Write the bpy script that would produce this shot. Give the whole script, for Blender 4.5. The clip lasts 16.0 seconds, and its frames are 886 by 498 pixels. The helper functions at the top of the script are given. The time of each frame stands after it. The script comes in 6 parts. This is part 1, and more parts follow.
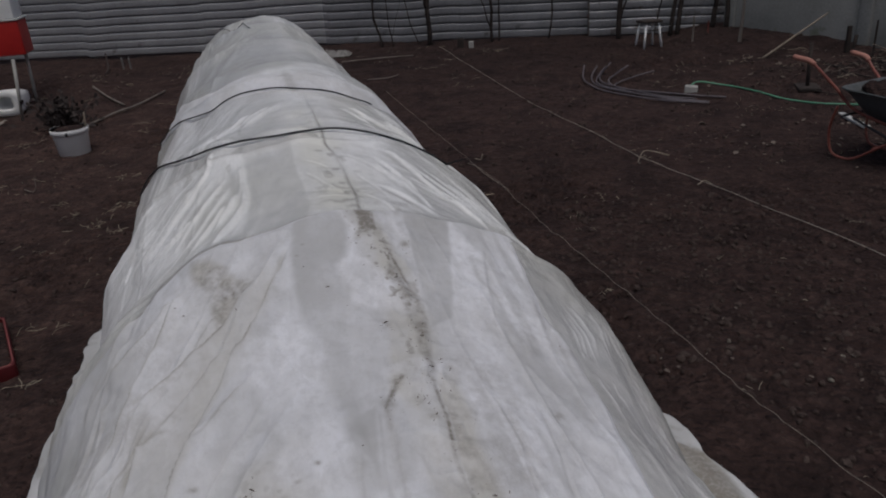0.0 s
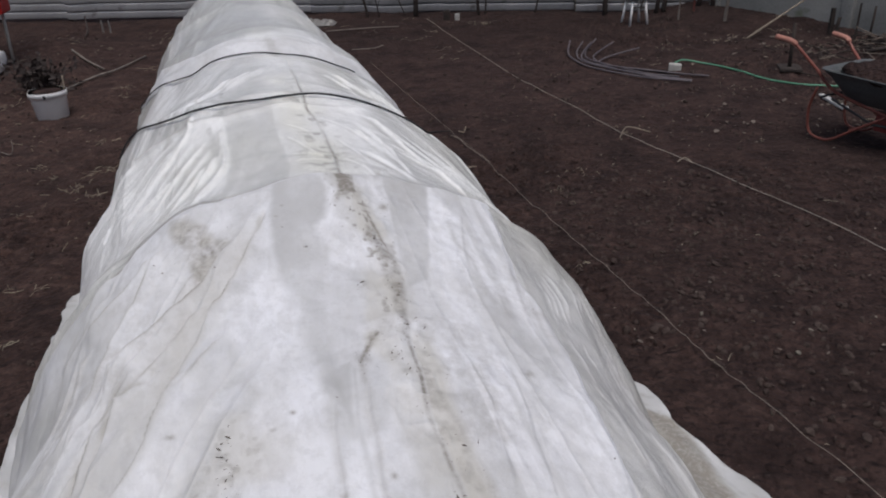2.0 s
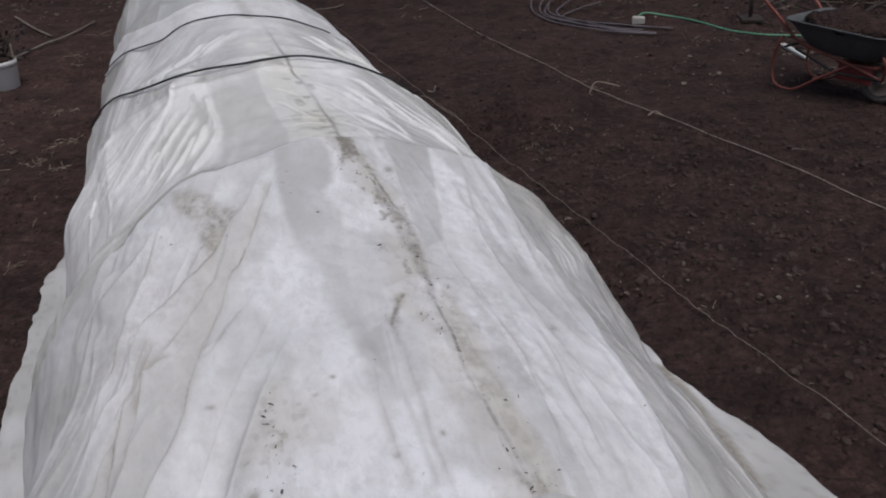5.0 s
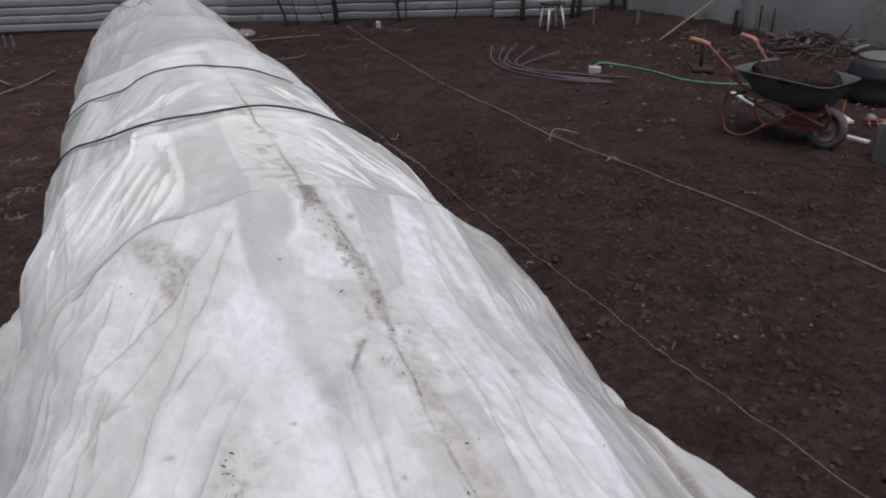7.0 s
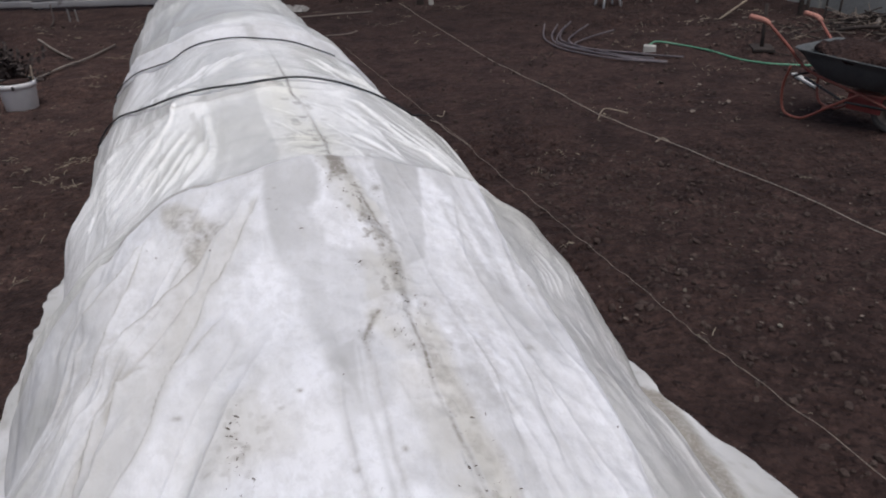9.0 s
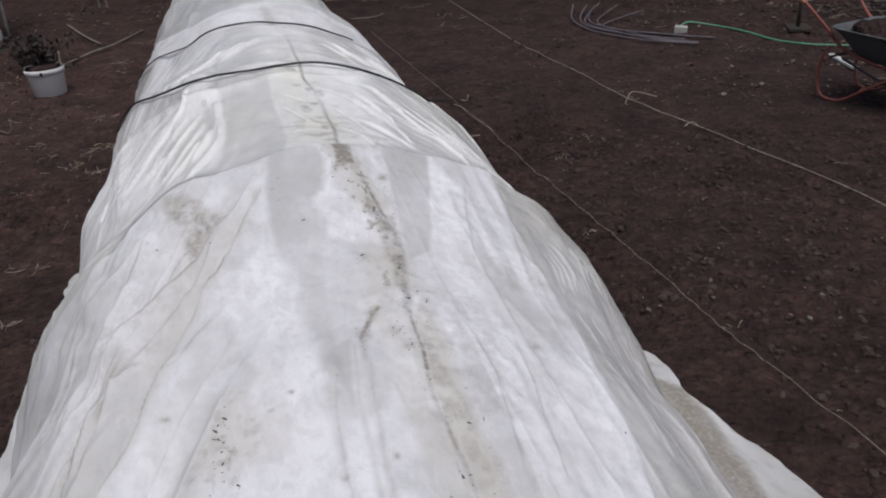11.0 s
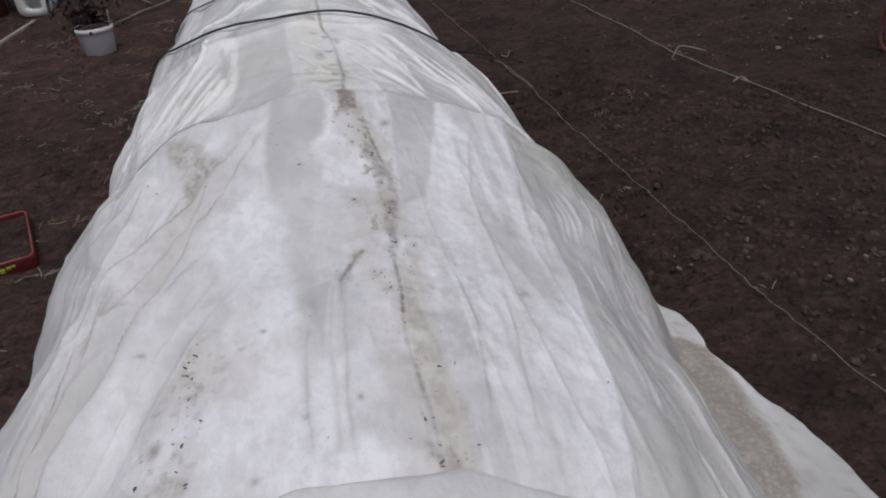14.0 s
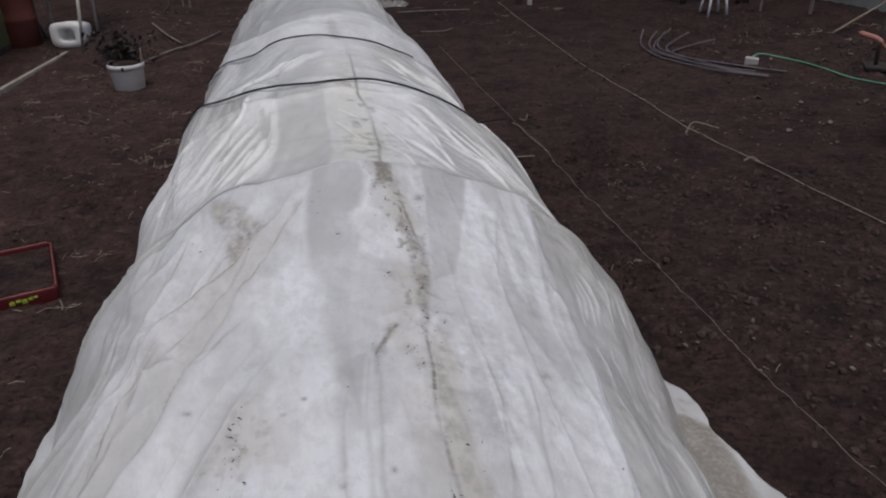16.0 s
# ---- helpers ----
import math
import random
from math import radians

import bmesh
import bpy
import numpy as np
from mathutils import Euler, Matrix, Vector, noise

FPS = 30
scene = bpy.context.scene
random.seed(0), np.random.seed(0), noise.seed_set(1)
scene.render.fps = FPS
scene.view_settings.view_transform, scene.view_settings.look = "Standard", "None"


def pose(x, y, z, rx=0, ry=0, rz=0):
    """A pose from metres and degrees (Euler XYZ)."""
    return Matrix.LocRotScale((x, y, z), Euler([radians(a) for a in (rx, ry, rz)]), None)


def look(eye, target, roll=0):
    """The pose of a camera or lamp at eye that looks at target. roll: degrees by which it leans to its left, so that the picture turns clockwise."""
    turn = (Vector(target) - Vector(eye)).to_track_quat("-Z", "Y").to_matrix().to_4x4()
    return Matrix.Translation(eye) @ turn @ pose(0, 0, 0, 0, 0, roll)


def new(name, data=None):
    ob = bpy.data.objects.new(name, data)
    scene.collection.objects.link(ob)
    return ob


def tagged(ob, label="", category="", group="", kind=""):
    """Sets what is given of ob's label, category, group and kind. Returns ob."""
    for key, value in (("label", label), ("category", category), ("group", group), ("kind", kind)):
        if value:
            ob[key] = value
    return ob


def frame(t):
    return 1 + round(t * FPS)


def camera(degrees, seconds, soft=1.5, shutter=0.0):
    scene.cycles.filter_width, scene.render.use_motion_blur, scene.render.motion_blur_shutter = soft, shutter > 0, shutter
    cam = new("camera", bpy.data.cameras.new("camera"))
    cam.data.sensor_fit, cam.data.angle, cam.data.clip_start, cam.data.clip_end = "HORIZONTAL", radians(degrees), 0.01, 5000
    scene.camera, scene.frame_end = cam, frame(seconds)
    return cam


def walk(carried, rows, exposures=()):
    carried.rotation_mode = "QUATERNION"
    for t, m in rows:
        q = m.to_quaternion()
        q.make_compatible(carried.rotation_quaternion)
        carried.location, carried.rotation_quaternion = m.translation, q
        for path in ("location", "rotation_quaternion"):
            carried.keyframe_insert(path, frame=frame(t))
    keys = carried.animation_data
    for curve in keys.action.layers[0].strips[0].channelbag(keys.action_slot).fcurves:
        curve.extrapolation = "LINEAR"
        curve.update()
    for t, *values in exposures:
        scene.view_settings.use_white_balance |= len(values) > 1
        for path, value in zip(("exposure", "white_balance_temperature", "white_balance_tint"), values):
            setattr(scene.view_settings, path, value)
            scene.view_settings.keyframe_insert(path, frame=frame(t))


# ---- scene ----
cam = camera(62.6, 16.0, soft=2.0)
PATH = [
    (0, (0.068, 0.047, 1.518), (-0.06, 1.877, 0.722), -3.9),
    (0.5, (0.08, 0.034, 1.521), (0.025, 1.855, 0.696), -3.3),
    (1, (0.09, 0.03, 1.514), (0.088, 1.84, 0.664), -2.1),
    (1.5, (0.086, 0.019, 1.515), (0.059, 1.827, 0.661), -1.6),
    (2, (0.079, 0.016, 1.505), (-0.003, 1.82, 0.645), -2.2),
    (2.5, (0.072, 0.019, 1.503), (-0.037, 1.812, 0.623), -2.5),
    (3, (0.071, 0.009, 1.507), (-0.069, 1.795, 0.616), -2.4),
    (5.5, (-0.033, 0.011, 1.512), (0.026, 1.761, 0.547), -3.1),
    (6, (-0.021, -0.009, 1.519), (0.066, 1.77, 0.609), -3.0),
    (6.5, (-0.016, -0.01, 1.521), (0.106, 1.786, 0.649), -2.2),
    (7, (-0.015, -0.009, 1.52), (0.109, 1.796, 0.668), -2.2),
    (7.5, (-0.009, -0.016, 1.518), (0.077, 1.785, 0.651), -3.5),
    (8, (0.002, -0.012, 1.517), (0.072, 1.787, 0.647), -4.0),
    (8.5, (0.021, -0.003, 1.503), (0.042, 1.792, 0.622), -2.9),
    (11, (0.084, 0.056, 1.485), (-0.016, 1.823, 0.555), -3.6),
    (11.5, (0.063, 0.112, 1.495), (0.069, 1.878, 0.556), -4.2),
    (12, (0.095, 0.104, 1.492), (0.01, 1.875, 0.567), -3.2),
    (12.5, (0.153, 0.061, 1.487), (-0.082, 1.807, 0.54), -2.2),
    (13, (0.17, 0.061, 1.487), (-0.039, 1.788, 0.501), -2.6),
    (13.5, (0.17, 0.056, 1.48), (-0.011, 1.779, 0.481), -3.9),
    (14, (0.184, 0.076, 1.435), (-0.063, 1.786, 0.427), -5.3),
    (14.5, (0.196, 0.099, 1.397), (-0.174, 1.787, 0.391), -7.2),
    (15, (0.136, 0.125, 1.402), (-0.017, 1.817, 0.347), -6.1),
    (15.5, (0.126, 0.089, 1.478), (-0.006, 1.815, 0.475), -2.0),
    (16, (0.144, 0.03, 1.522), (-0.11, 1.8, 0.626), -1.4),
]
EXPOSURES = [(0.0, -0.58, 6250, 10.5), (1.0, -0.14, 6250, 10.5), (2.0, 0.16, 6250, 10.5), (3.0, 0.17, 6250, 10.5), (5.5, -0.07, 6250, 10.5), (7.0, 0.2, 6250, 10.5), (8.5, 0.34, 6250, 10.5), (11.0, 0.2, 6250, 10.5), (12.0, 0.18, 6250, 10.5),
             (14.5, -0.08, 6250, 10.5), (15.0, -0.14, 6250, 10.5), (15.5, -0.18, 6250, 10.5), (16.0, -0.18, 6250, 10.5)]
walk(cam, [(t, look(eye, target, roll)) for t, eye, target, roll in PATH], EXPOSURES)

# ---- world and light: a bright overcast sky ----
world = bpy.data.worlds.new("overcast_sky")
scene.world = world
world.use_nodes = True
wn = world.node_tree.nodes
sky = wn.new("ShaderNodeTexSky")
sky.sky_type, sky.sun_disc = "NISHITA", False
sky.sun_elevation, sky.sun_rotation = radians(72), radians(160)
sky.air_density, sky.dust_density, sky.ozone_density = 1.0, 6.0, 1.0
wn["Background"].inputs["Strength"].default_value = 0.064
world.node_tree.links.new(sky.outputs[0], wn["Background"].inputs["Color"])
sun = new("sun", bpy.data.lights.new("sun", "SUN"))
sun.data.energy, sun.data.angle, sun.data.color = 1.38, radians(42), (1.0, 0.98, 0.955)
sun.matrix_world = look((0.2, -2.6, 9), (0, 0, 0))


# ---- node materials ----
def nodes_of(name):
    m = bpy.data.materials.new(name)
    m.use_nodes = True
    return m, m.node_tree.nodes, m.node_tree.links, m.node_tree.nodes["Principled BSDF"]


def noise_node(n, l, scale, detail=4.0, rough=0.6, coords=None):
    t = n.new("ShaderNodeTexNoise")
    t.inputs["Scale"].default_value, t.inputs["Detail"].default_value, t.inputs["Roughness"].default_value = scale, detail, rough
    if coords is not None:
        l.new(coords, t.inputs["Vector"])
    return t.outputs["Fac"]


def ramp_node(n, l, fac, stops):
    r = n.new("ShaderNodeValToRGB")
    while len(r.color_ramp.elements) < len(stops):
        r.color_ramp.elements.new(0.5)
    for e, (p, c) in zip(r.color_ramp.elements, stops):
        e.position, e.color = p, (*c, 1) if len(c) == 3 else c
    l.new(fac, r.inputs["Fac"])
    return r.outputs["Color"]


def mix_node(n, l, fac, a, b, blend="MIX"):
    x = n.new("ShaderNodeMix")
    x.data_type, x.blend_type = "RGBA", blend
    for sock, v in ((x.inputs["Factor"], fac), (x.inputs["A"], a), (x.inputs["B"], b)):
        if isinstance(v, (int, float)):
            sock.default_value = v
        elif isinstance(v, tuple):
            sock.default_value = (*v, 1)
        else:
            l.new(v, sock)
    return x.outputs["Result"]


def bump_node(n, l, p, height, strength, distance, under=None):
    b = n.new("ShaderNodeBump")
    b.inputs["Strength"].default_value, b.inputs["Distance"].default_value = strength, distance
    l.new(height, b.inputs["Height"])
    if under is not None:
        l.new(under, b.inputs["Normal"])
    l.new(b.outputs["Normal"], p.inputs["Normal"])
    return b.outputs["Normal"]


def coat(name, low, high, rough=0.6, scale=6.0, fine=60.0, bump=0.004, metal=0.0, wear=None, wear_at=0.62, spec=0.4):
    """A surface that varies between two tones at two scales, with fine relief and optional worn or dirty patches."""
    m, n, l, p = nodes_of(name)
    co = n.new("ShaderNodeTexCoord").outputs["Object"]
    big, small = noise_node(n, l, scale, 5, 0.65, co), noise_node(n, l, fine, 3, 0.6, co)
    both = n.new("ShaderNodeMath")
    both.operation = "MULTIPLY_ADD"
    both.inputs[1].default_value = 0.35
    l.new(small, both.inputs[0])
    half = n.new("ShaderNodeMath")
    half.operation, half.inputs[1].default_value = "MULTIPLY", 0.65
    l.new(big, half.inputs[0])
    l.new(half.outputs[0], both.inputs[2])
    col = ramp_node(n, l, both.outputs[0], [(0.34, low), (0.66, high)])
    if wear:
        mask = ramp_node(n, l, noise_node(n, l, scale * 2.3, 6, 0.7, co), [(wear_at, (0, 0, 0)), (wear_at + 0.1, (1, 1, 1))])
        col = mix_node(n, l, mask, col, wear)
    l.new(col, p.inputs["Base Color"])
    p.inputs["Roughness"].default_value, p.inputs["Metallic"].default_value = rough, metal
    p.inputs["Specular IOR Level"].default_value = spec
    bump_node(n, l, p, small, 0.6, bump)
    return m


def soil_material():
    m, n, l, p = nodes_of("damp_garden_soil")
    co = n.new("ShaderNodeTexCoord").outputs["Object"]
    big, mid, fine = noise_node(n, l, 0.55, 4, 0.6, co), noise_node(n, l, 12, 4, 0.52, co), noise_node(n, l, 55, 2, 0.55, co)
    col = ramp_node(n, l, mid, [(0.30, (0.0308, 0.0184, 0.0166)), (0.5, (0.0440, 0.0268, 0.0242)), (0.70, (0.0580, 0.0371, 0.0330))])
    col = mix_node(n, l, ramp_node(n, l, big, [(0.38, (0, 0, 0)), (0.66, (0.55, 0.55, 0.55))]), col, (0.0345, 0.0214, 0.0193))
    clods = ramp_node(n, l, noise_node(n, l, 30, 2, 0.5, co), [(0.34, (0.72, 0.72, 0.72)), (0.47, (0.88, 0.88, 0.88)), (0.66, (1.05, 1.03, 1.01))])
    col = mix_node(n, l, 1.0, col, clods, "MULTIPLY")
    damp = ramp_node(n, l, noise_node(n, l, 3.2, 3, 0.55, co), [(0.36, (0.70, 0.71, 0.73)), (0.50, (1.0, 1.0, 1.0)), (0.66, (1.16, 1.15, 1.13))])
    col = mix_node(n, l, 1.0, col, damp, "MULTIPLY")
    specks = ramp_node(n, l, fine, [(0.66, (0, 0, 0)), (0.78, (0.5, 0.5, 0.5))])
    col = mix_node(n, l, specks, col, (0.10, 0.075, 0.062))
    l.new(col, p.inputs["Base Color"])
    p.inputs["Roughness"].default_value, p.inputs["Specular IOR Level"].default_value = 0.95, 0.15
    nb = bump_node(n, l, p, mid, 0.9, 0.04)
    cells = n.new("ShaderNodeTexVoronoi")
    cells.feature, cells.inputs["Scale"].default_value, cells.inputs["Randomness"].default_value = "SMOOTH_F1", 38, 1.0
    cells.inputs["Smoothness"].default_value = 0.25
    l.new(co, cells.inputs["Vector"])
    flip = n.new("ShaderNodeMath")
    flip.operation, flip.inputs[0].default_value = "SUBTRACT", 1.0
    l.new(cells.outputs["Distance"], flip.inputs[1])
    warp = n.new("ShaderNodeVectorMath")
    warp.operation, warp.inputs[1].default_value = "MULTIPLY_ADD", (0.035, 0.035, 0.035)
    wob = n.new("ShaderNodeTexNoise")
    wob.inputs["Scale"].default_value, wob.inputs["Detail"].default_value = 40, 3
    l.new(co, wob.inputs["Vector"])
    l.new(wob.outputs["Color"], warp.inputs[0])
    l.new(co, warp.inputs[2])
    crumb = n.new("ShaderNodeTexVoronoi")
    crumb.inputs["Scale"].default_value = 26
    l.new(warp.outputs[0], crumb.inputs["Vector"])
    tone = n.new("ShaderNodeSeparateColor")
    l.new(crumb.outputs["Color"], tone.inputs[0])
    dry = ramp_node(n, l, tone.outputs[0], [(0.0, (0.80, 0.81, 0.82)), (0.6, (0.96, 0.96, 0.96)), (0.80, (1.05, 1.05, 1.04)), (0.92, (1.16, 1.17, 1.16)), (1.0, (1.28, 1.29, 1.27))])
    col = mix_node(n, l, 1.0, col, dry, "MULTIPLY")
    # the untilled ground beyond the beds has dried out
    place = n.new("ShaderNodeSeparateXYZ")
    l.new(co, place.inputs[0])
    span = n.new("ShaderNodeMapRange")
    span.inputs["From Min"].default_value, span.inputs["From Max"].default_value = -1.1, -2.6
    l.new(place.outputs[0], span.inputs["Value"])
    col = mix_node(n, l, span.outputs[0], col, mix_node(n, l, 1.0, col, (1.32, 1.32, 1.28), "MULTIPLY"))
    back = n.new("ShaderNodeMapRange")
    back.inputs["From Min"].default_value, back.inputs["From Max"].default_value = 4.0, 6.0
    l.new(place.outputs[1], back.inputs["Value"])
    col = mix_node(n, l, back.outputs[0], col, mix_node(n, l, 1.0, col, (1.18, 1.19, 1.2), "MULTIPLY"))
    # the soil gets darker towards the back fence
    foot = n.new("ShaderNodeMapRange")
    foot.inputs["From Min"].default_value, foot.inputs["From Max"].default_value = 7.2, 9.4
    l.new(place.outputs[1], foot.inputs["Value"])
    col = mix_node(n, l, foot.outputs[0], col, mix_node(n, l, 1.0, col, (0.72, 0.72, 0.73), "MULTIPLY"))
    l.new(col, p.inputs["Base Color"])
    nc = bump_node(n, l, p, flip.outputs[0], 1.0, 0.020, nb)
    bump_node(n, l, p, fine, 0.8, 0.008, nc)
    return m


def cover_material(name, white, tint, thin, aged, rough, gloss, weave):
    """White sheeting: the colour attribute 'marks' carries soil (r), yellowing (g) and the greyer wet or single layers
    (b), with painted fold shade among them.
    """
    m, n, l, p = nodes_of(name)
    co = n.new("ShaderNodeTexCoord").outputs["Object"]
    at = n.new("ShaderNodeAttribute")
    at.attribute_name = "marks"
    sep = n.new("ShaderNodeSeparateColor")
    l.new(at.outputs["Color"], sep.inputs[0])
    # the sheets are drawn out along the tunnel, and so are their clouds
    turned, drawn = n.new("ShaderNodeVectorRotate"), n.new("ShaderNodeVectorMath")
    turned.rotation_type, turned.inputs["Angle"].default_value = "Z_AXIS", radians(-16.7)
    drawn.operation, drawn.inputs[1].default_value = "MULTIPLY", (1.35, 0.6, 1.0)
    l.new(co, turned.inputs["Vector"])
    l.new(turned.outputs[0], drawn.inputs[0])
    dr = drawn.outputs[0]
    clouds, mid, fine = noise_node(n, l, 4.5, 7, 0.68, dr), noise_node(n, l, 21, 8, 0.75, dr), noise_node(n, l, 120, 4, 0.7, co)
    col = ramp_node(n, l, clouds, [(0.38, tint), (0.57, white)])
    col = mix_node(n, l, ramp_node(n, l, mid, [(0.48, (0, 0, 0)), (0.70, (0.5, 0.5, 0.5))]), col, tuple(c * 0.82 for c in tint))
    col = mix_node(n, l, ramp_node(n, l, noise_node(n, l, 9.5, 5, 0.62, dr), [(0.53, (0, 0, 0)), (0.57, (0.30, 0.30, 0.30))]), col, tuple(c * 0.90 for c in tint))
    speckle = ramp_node(n, l, noise_node(n, l, 48, 5, 0.7, co), [(0.50, (0, 0, 0)), (0.62, (0.30, 0.30, 0.30))])
    col = mix_node(n, l, speckle, col, tuple(c * 0.80 for c in tint))
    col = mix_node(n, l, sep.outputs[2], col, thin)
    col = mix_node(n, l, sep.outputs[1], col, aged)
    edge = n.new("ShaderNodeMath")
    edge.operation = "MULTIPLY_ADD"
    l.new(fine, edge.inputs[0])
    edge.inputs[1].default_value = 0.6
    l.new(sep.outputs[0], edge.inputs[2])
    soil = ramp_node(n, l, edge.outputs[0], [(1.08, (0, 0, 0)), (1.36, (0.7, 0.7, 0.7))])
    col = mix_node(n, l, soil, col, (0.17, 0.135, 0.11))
    haze = n.new("ShaderNodeMath")
    haze.operation = "MULTIPLY"
    l.new(ramp_node(n, l, noise_node(n, l, 75, 6, 0.75, co), [(0.36, (0.45, 0.45, 0.45)), (0.56, (1.15, 1.15, 1.15))]), haze.inputs[1])
    haze.use_clamp = True
    l.new(sep.outputs[0], haze.inputs[0])
    col = mix_node(n, l, haze.outputs[0], col, (0.255, 0.235, 0.208))
    l.new(col, p.inputs["Base Color"])
    p.inputs["Roughness"].default_value, p.inputs["Specular IOR Level"].default_value = rough, gloss
    creased = n.new("ShaderNodeTexNoise")
    creased.noise_type = "RIDGED_MULTIFRACTAL"
    for key, value in (("Scale", 7.0), ("Detail", 4.0), ("Roughness", 0.5), ("Distortion", 0.4)):
        creased.inputs[key].default_value = value
    l.new(dr, creased.inputs["Vector"])
    nb = bump_node(n, l, p, mid, 0.4, 0.012)
    nb = bump_node(n, l, p, creased.outputs["Fac"], 0.35, 0.006, nb)
    bump_node(n, l, p, fine, weave, 0.002, nb)
    return m


SOIL = soil_material()
FLEECE = cover_material("white_garden_fleece", (0.795, 0.80, 0.83), (0.655, 0.655, 0.665), (0.41, 0.41, 0.405), (0.50, 0.475, 0.40), 0.75, 0.25, 0.18)
FILM = cover_material("milky_polythene_film", (0.93, 0.93, 0.93), (0.84, 0.84, 0.835), (0.42, 0.42, 0.412), (0.80, 0.785, 0.66), 0.25, 0.5, 0.15)
CORD = coat("black_cord", (0.008, 0.008, 0.009), (0.02, 0.02, 0.022), 0.6, 20, 200, 0.001)
PALETWINE = coat("pale_twine", (0.20, 0.175, 0.15), (0.36, 0.32, 0.275), 0.9, 20, 300, 0.001)
TWINE = coat("weathered_twine", (0.14, 0.118, 0.10), (0.27, 0.23, 0.195), 0.9, 20, 300, 0.001)
STRAW = coat("dry_straw", (0.13, 0.11, 0.085), (0.34, 0.30, 0.225), 0.85, 12, 150, 0.001)
TWIG = coat("bleached_twig", (0.17, 0.14, 0.11), (0.32, 0.27, 0.21), 0.85, 14, 120, 0.002)
BARK = coat("dark_bark", (0.016, 0.012, 0.011), (0.05, 0.038, 0.033), 0.9, 9, 80, 0.006)
GREYWOOD = coat("weathered_grey_wood", (0.10, 0.085, 0.075), (0.24, 0.21, 0.185), 0.85, 7, 90, 0.003)
ZINC = coat("dull_zinc_sheet", (0.27, 0.268, 0.278), (0.40, 0.398, 0.41), 0.55, 1.6, 40, 0.002, 0.3, (0.19, 0.18, 0.18), 0.6)
# a darker tone of the zinc for the back fence's last sheets
DARKZINC = coat("darker_zinc_sheet", (0.165, 0.165, 0.175), (0.275, 0.275, 0.288), 0.55, 1.6, 40, 0.002, 0.3, (0.12, 0.115, 0.115), 0.6)
BRIGHTZINC = coat("bright_zinc_sheet", (0.19, 0.19, 0.20), (0.34, 0.34, 0.355), 0.45, 2.2, 40, 0.002, 0.35, (0.16, 0.14, 0.135), 0.55)
CONCRETE = coat("stained_concrete", (0.20, 0.205, 0.192), (0.34, 0.34, 0.325), 0.9, 1.2, 35, 0.004, 0, (0.19, 0.205, 0.155), 0.58)
BLOCK = coat("pale_concrete_block", (0.30, 0.29, 0.27), (0.48, 0.47, 0.44), 0.9, 9, 70, 0.004)
WHITEPLASTIC = coat("scuffed_white_plastic", (0.82, 0.82, 0.82), (0.92, 0.92, 0.91), 0.42, 5, 60, 0.001, 0, (0.42, 0.38, 0.32), 0.66)
WHITEPAINT = coat("chipped_white_paint", (0.40, 0.40, 0.39), (0.66, 0.66, 0.64), 0.5, 9, 80, 0.001, 0, (0.25, 0.22, 0.20), 0.64)
REDPLASTIC = coat("red_plastic", (0.060, 0.004, 0.006), (0.10, 0.007, 0.009), 0.6, 6, 60, 0.001, 0, (0.16, 0.05, 0.04), 0.66)
PALERED = coat("scuffed_red_rim", (0.19, 0.05, 0.045), (0.30, 0.10, 0.09), 0.5, 12, 90, 0.001)
REDPAINT = coat("bright_red_panel", (0.36, 0.012, 0.012), (0.50, 0.022, 0.018), 0.45, 3, 60, 0.001)
ORANGE = coat("worn_orange_red_tube", (0.17, 0.046, 0.034), (0.28, 0.098, 0.072), 0.42, 7, 90, 0.001, 0, (0.32, 0.14, 0.11), 0.60)
GRIP = coat("faded_red_grip", (0.34, 0.14, 0.10), (0.48, 0.24, 0.19), 0.6, 10, 90, 0.002)
TRAY = coat("dusty_dark_steel_tray", (0.066, 0.072, 0.075), (0.118, 0.125, 0.128), 0.6, 5, 60, 0.002, 0.2, (0.10, 0.09, 0.085), 0.74)
RUBBER = coat("dusty_tyre_rubber", (0.075, 0.067, 0.06), (0.15, 0.135, 0.12), 0.9, 12, 90, 0.003)
RIM = coat("muddy_rim", (0.14, 0.11, 0.09), (0.28, 0.235, 0.20), 0.7, 10, 60, 0.002)
BLACKPLASTIC = coat("dusty_black_plastic", (0.018, 0.018, 0.02), (0.04, 0.04, 0.043), 0.55, 4, 60, 0.001)
GREYLID = coat("grey_lid", (0.10, 0.103, 0.103), (0.165, 0.168, 0.168), 0.6, 4, 60, 0.001)
PIPE = coat("grey_violet_pipe", (0.065, 0.055, 0.063), (0.15, 0.13, 0.14), 0.5, 8, 80, 0.001)
HOSE = coat("green_garden_hose", (0.06, 0.20, 0.12), (0.13, 0.31, 0.20), 0.45, 14, 80, 0.001)
GREEN = coat("faded_green_paint", (0.09, 0.125, 0.055), (0.15, 0.19, 0.085), 0.65, 1.8, 40, 0.002, 0, (0.08, 0.085, 0.05), 0.6)
LIME = coat("lime_label", (0.20, 0.30, 0.025), (0.38, 0.50, 0.05), 0.5, 30, 90, 0.0005)
STEEL = coat("grey_steel_tube", (0.22, 0.21, 0.20), (0.40, 0.38, 0.36), 0.5, 9, 80, 0.001, 0.4)
DEADPLANT = coat("dead_stems", (0.022, 0.017, 0.017), (0.06, 0.046, 0.042), 0.9, 12, 80, 0.002)
STONE = coat("pale_pebble", (0.11, 0.098, 0.08), (0.25, 0.225, 0.185), 0.85, 20, 120, 0.002)
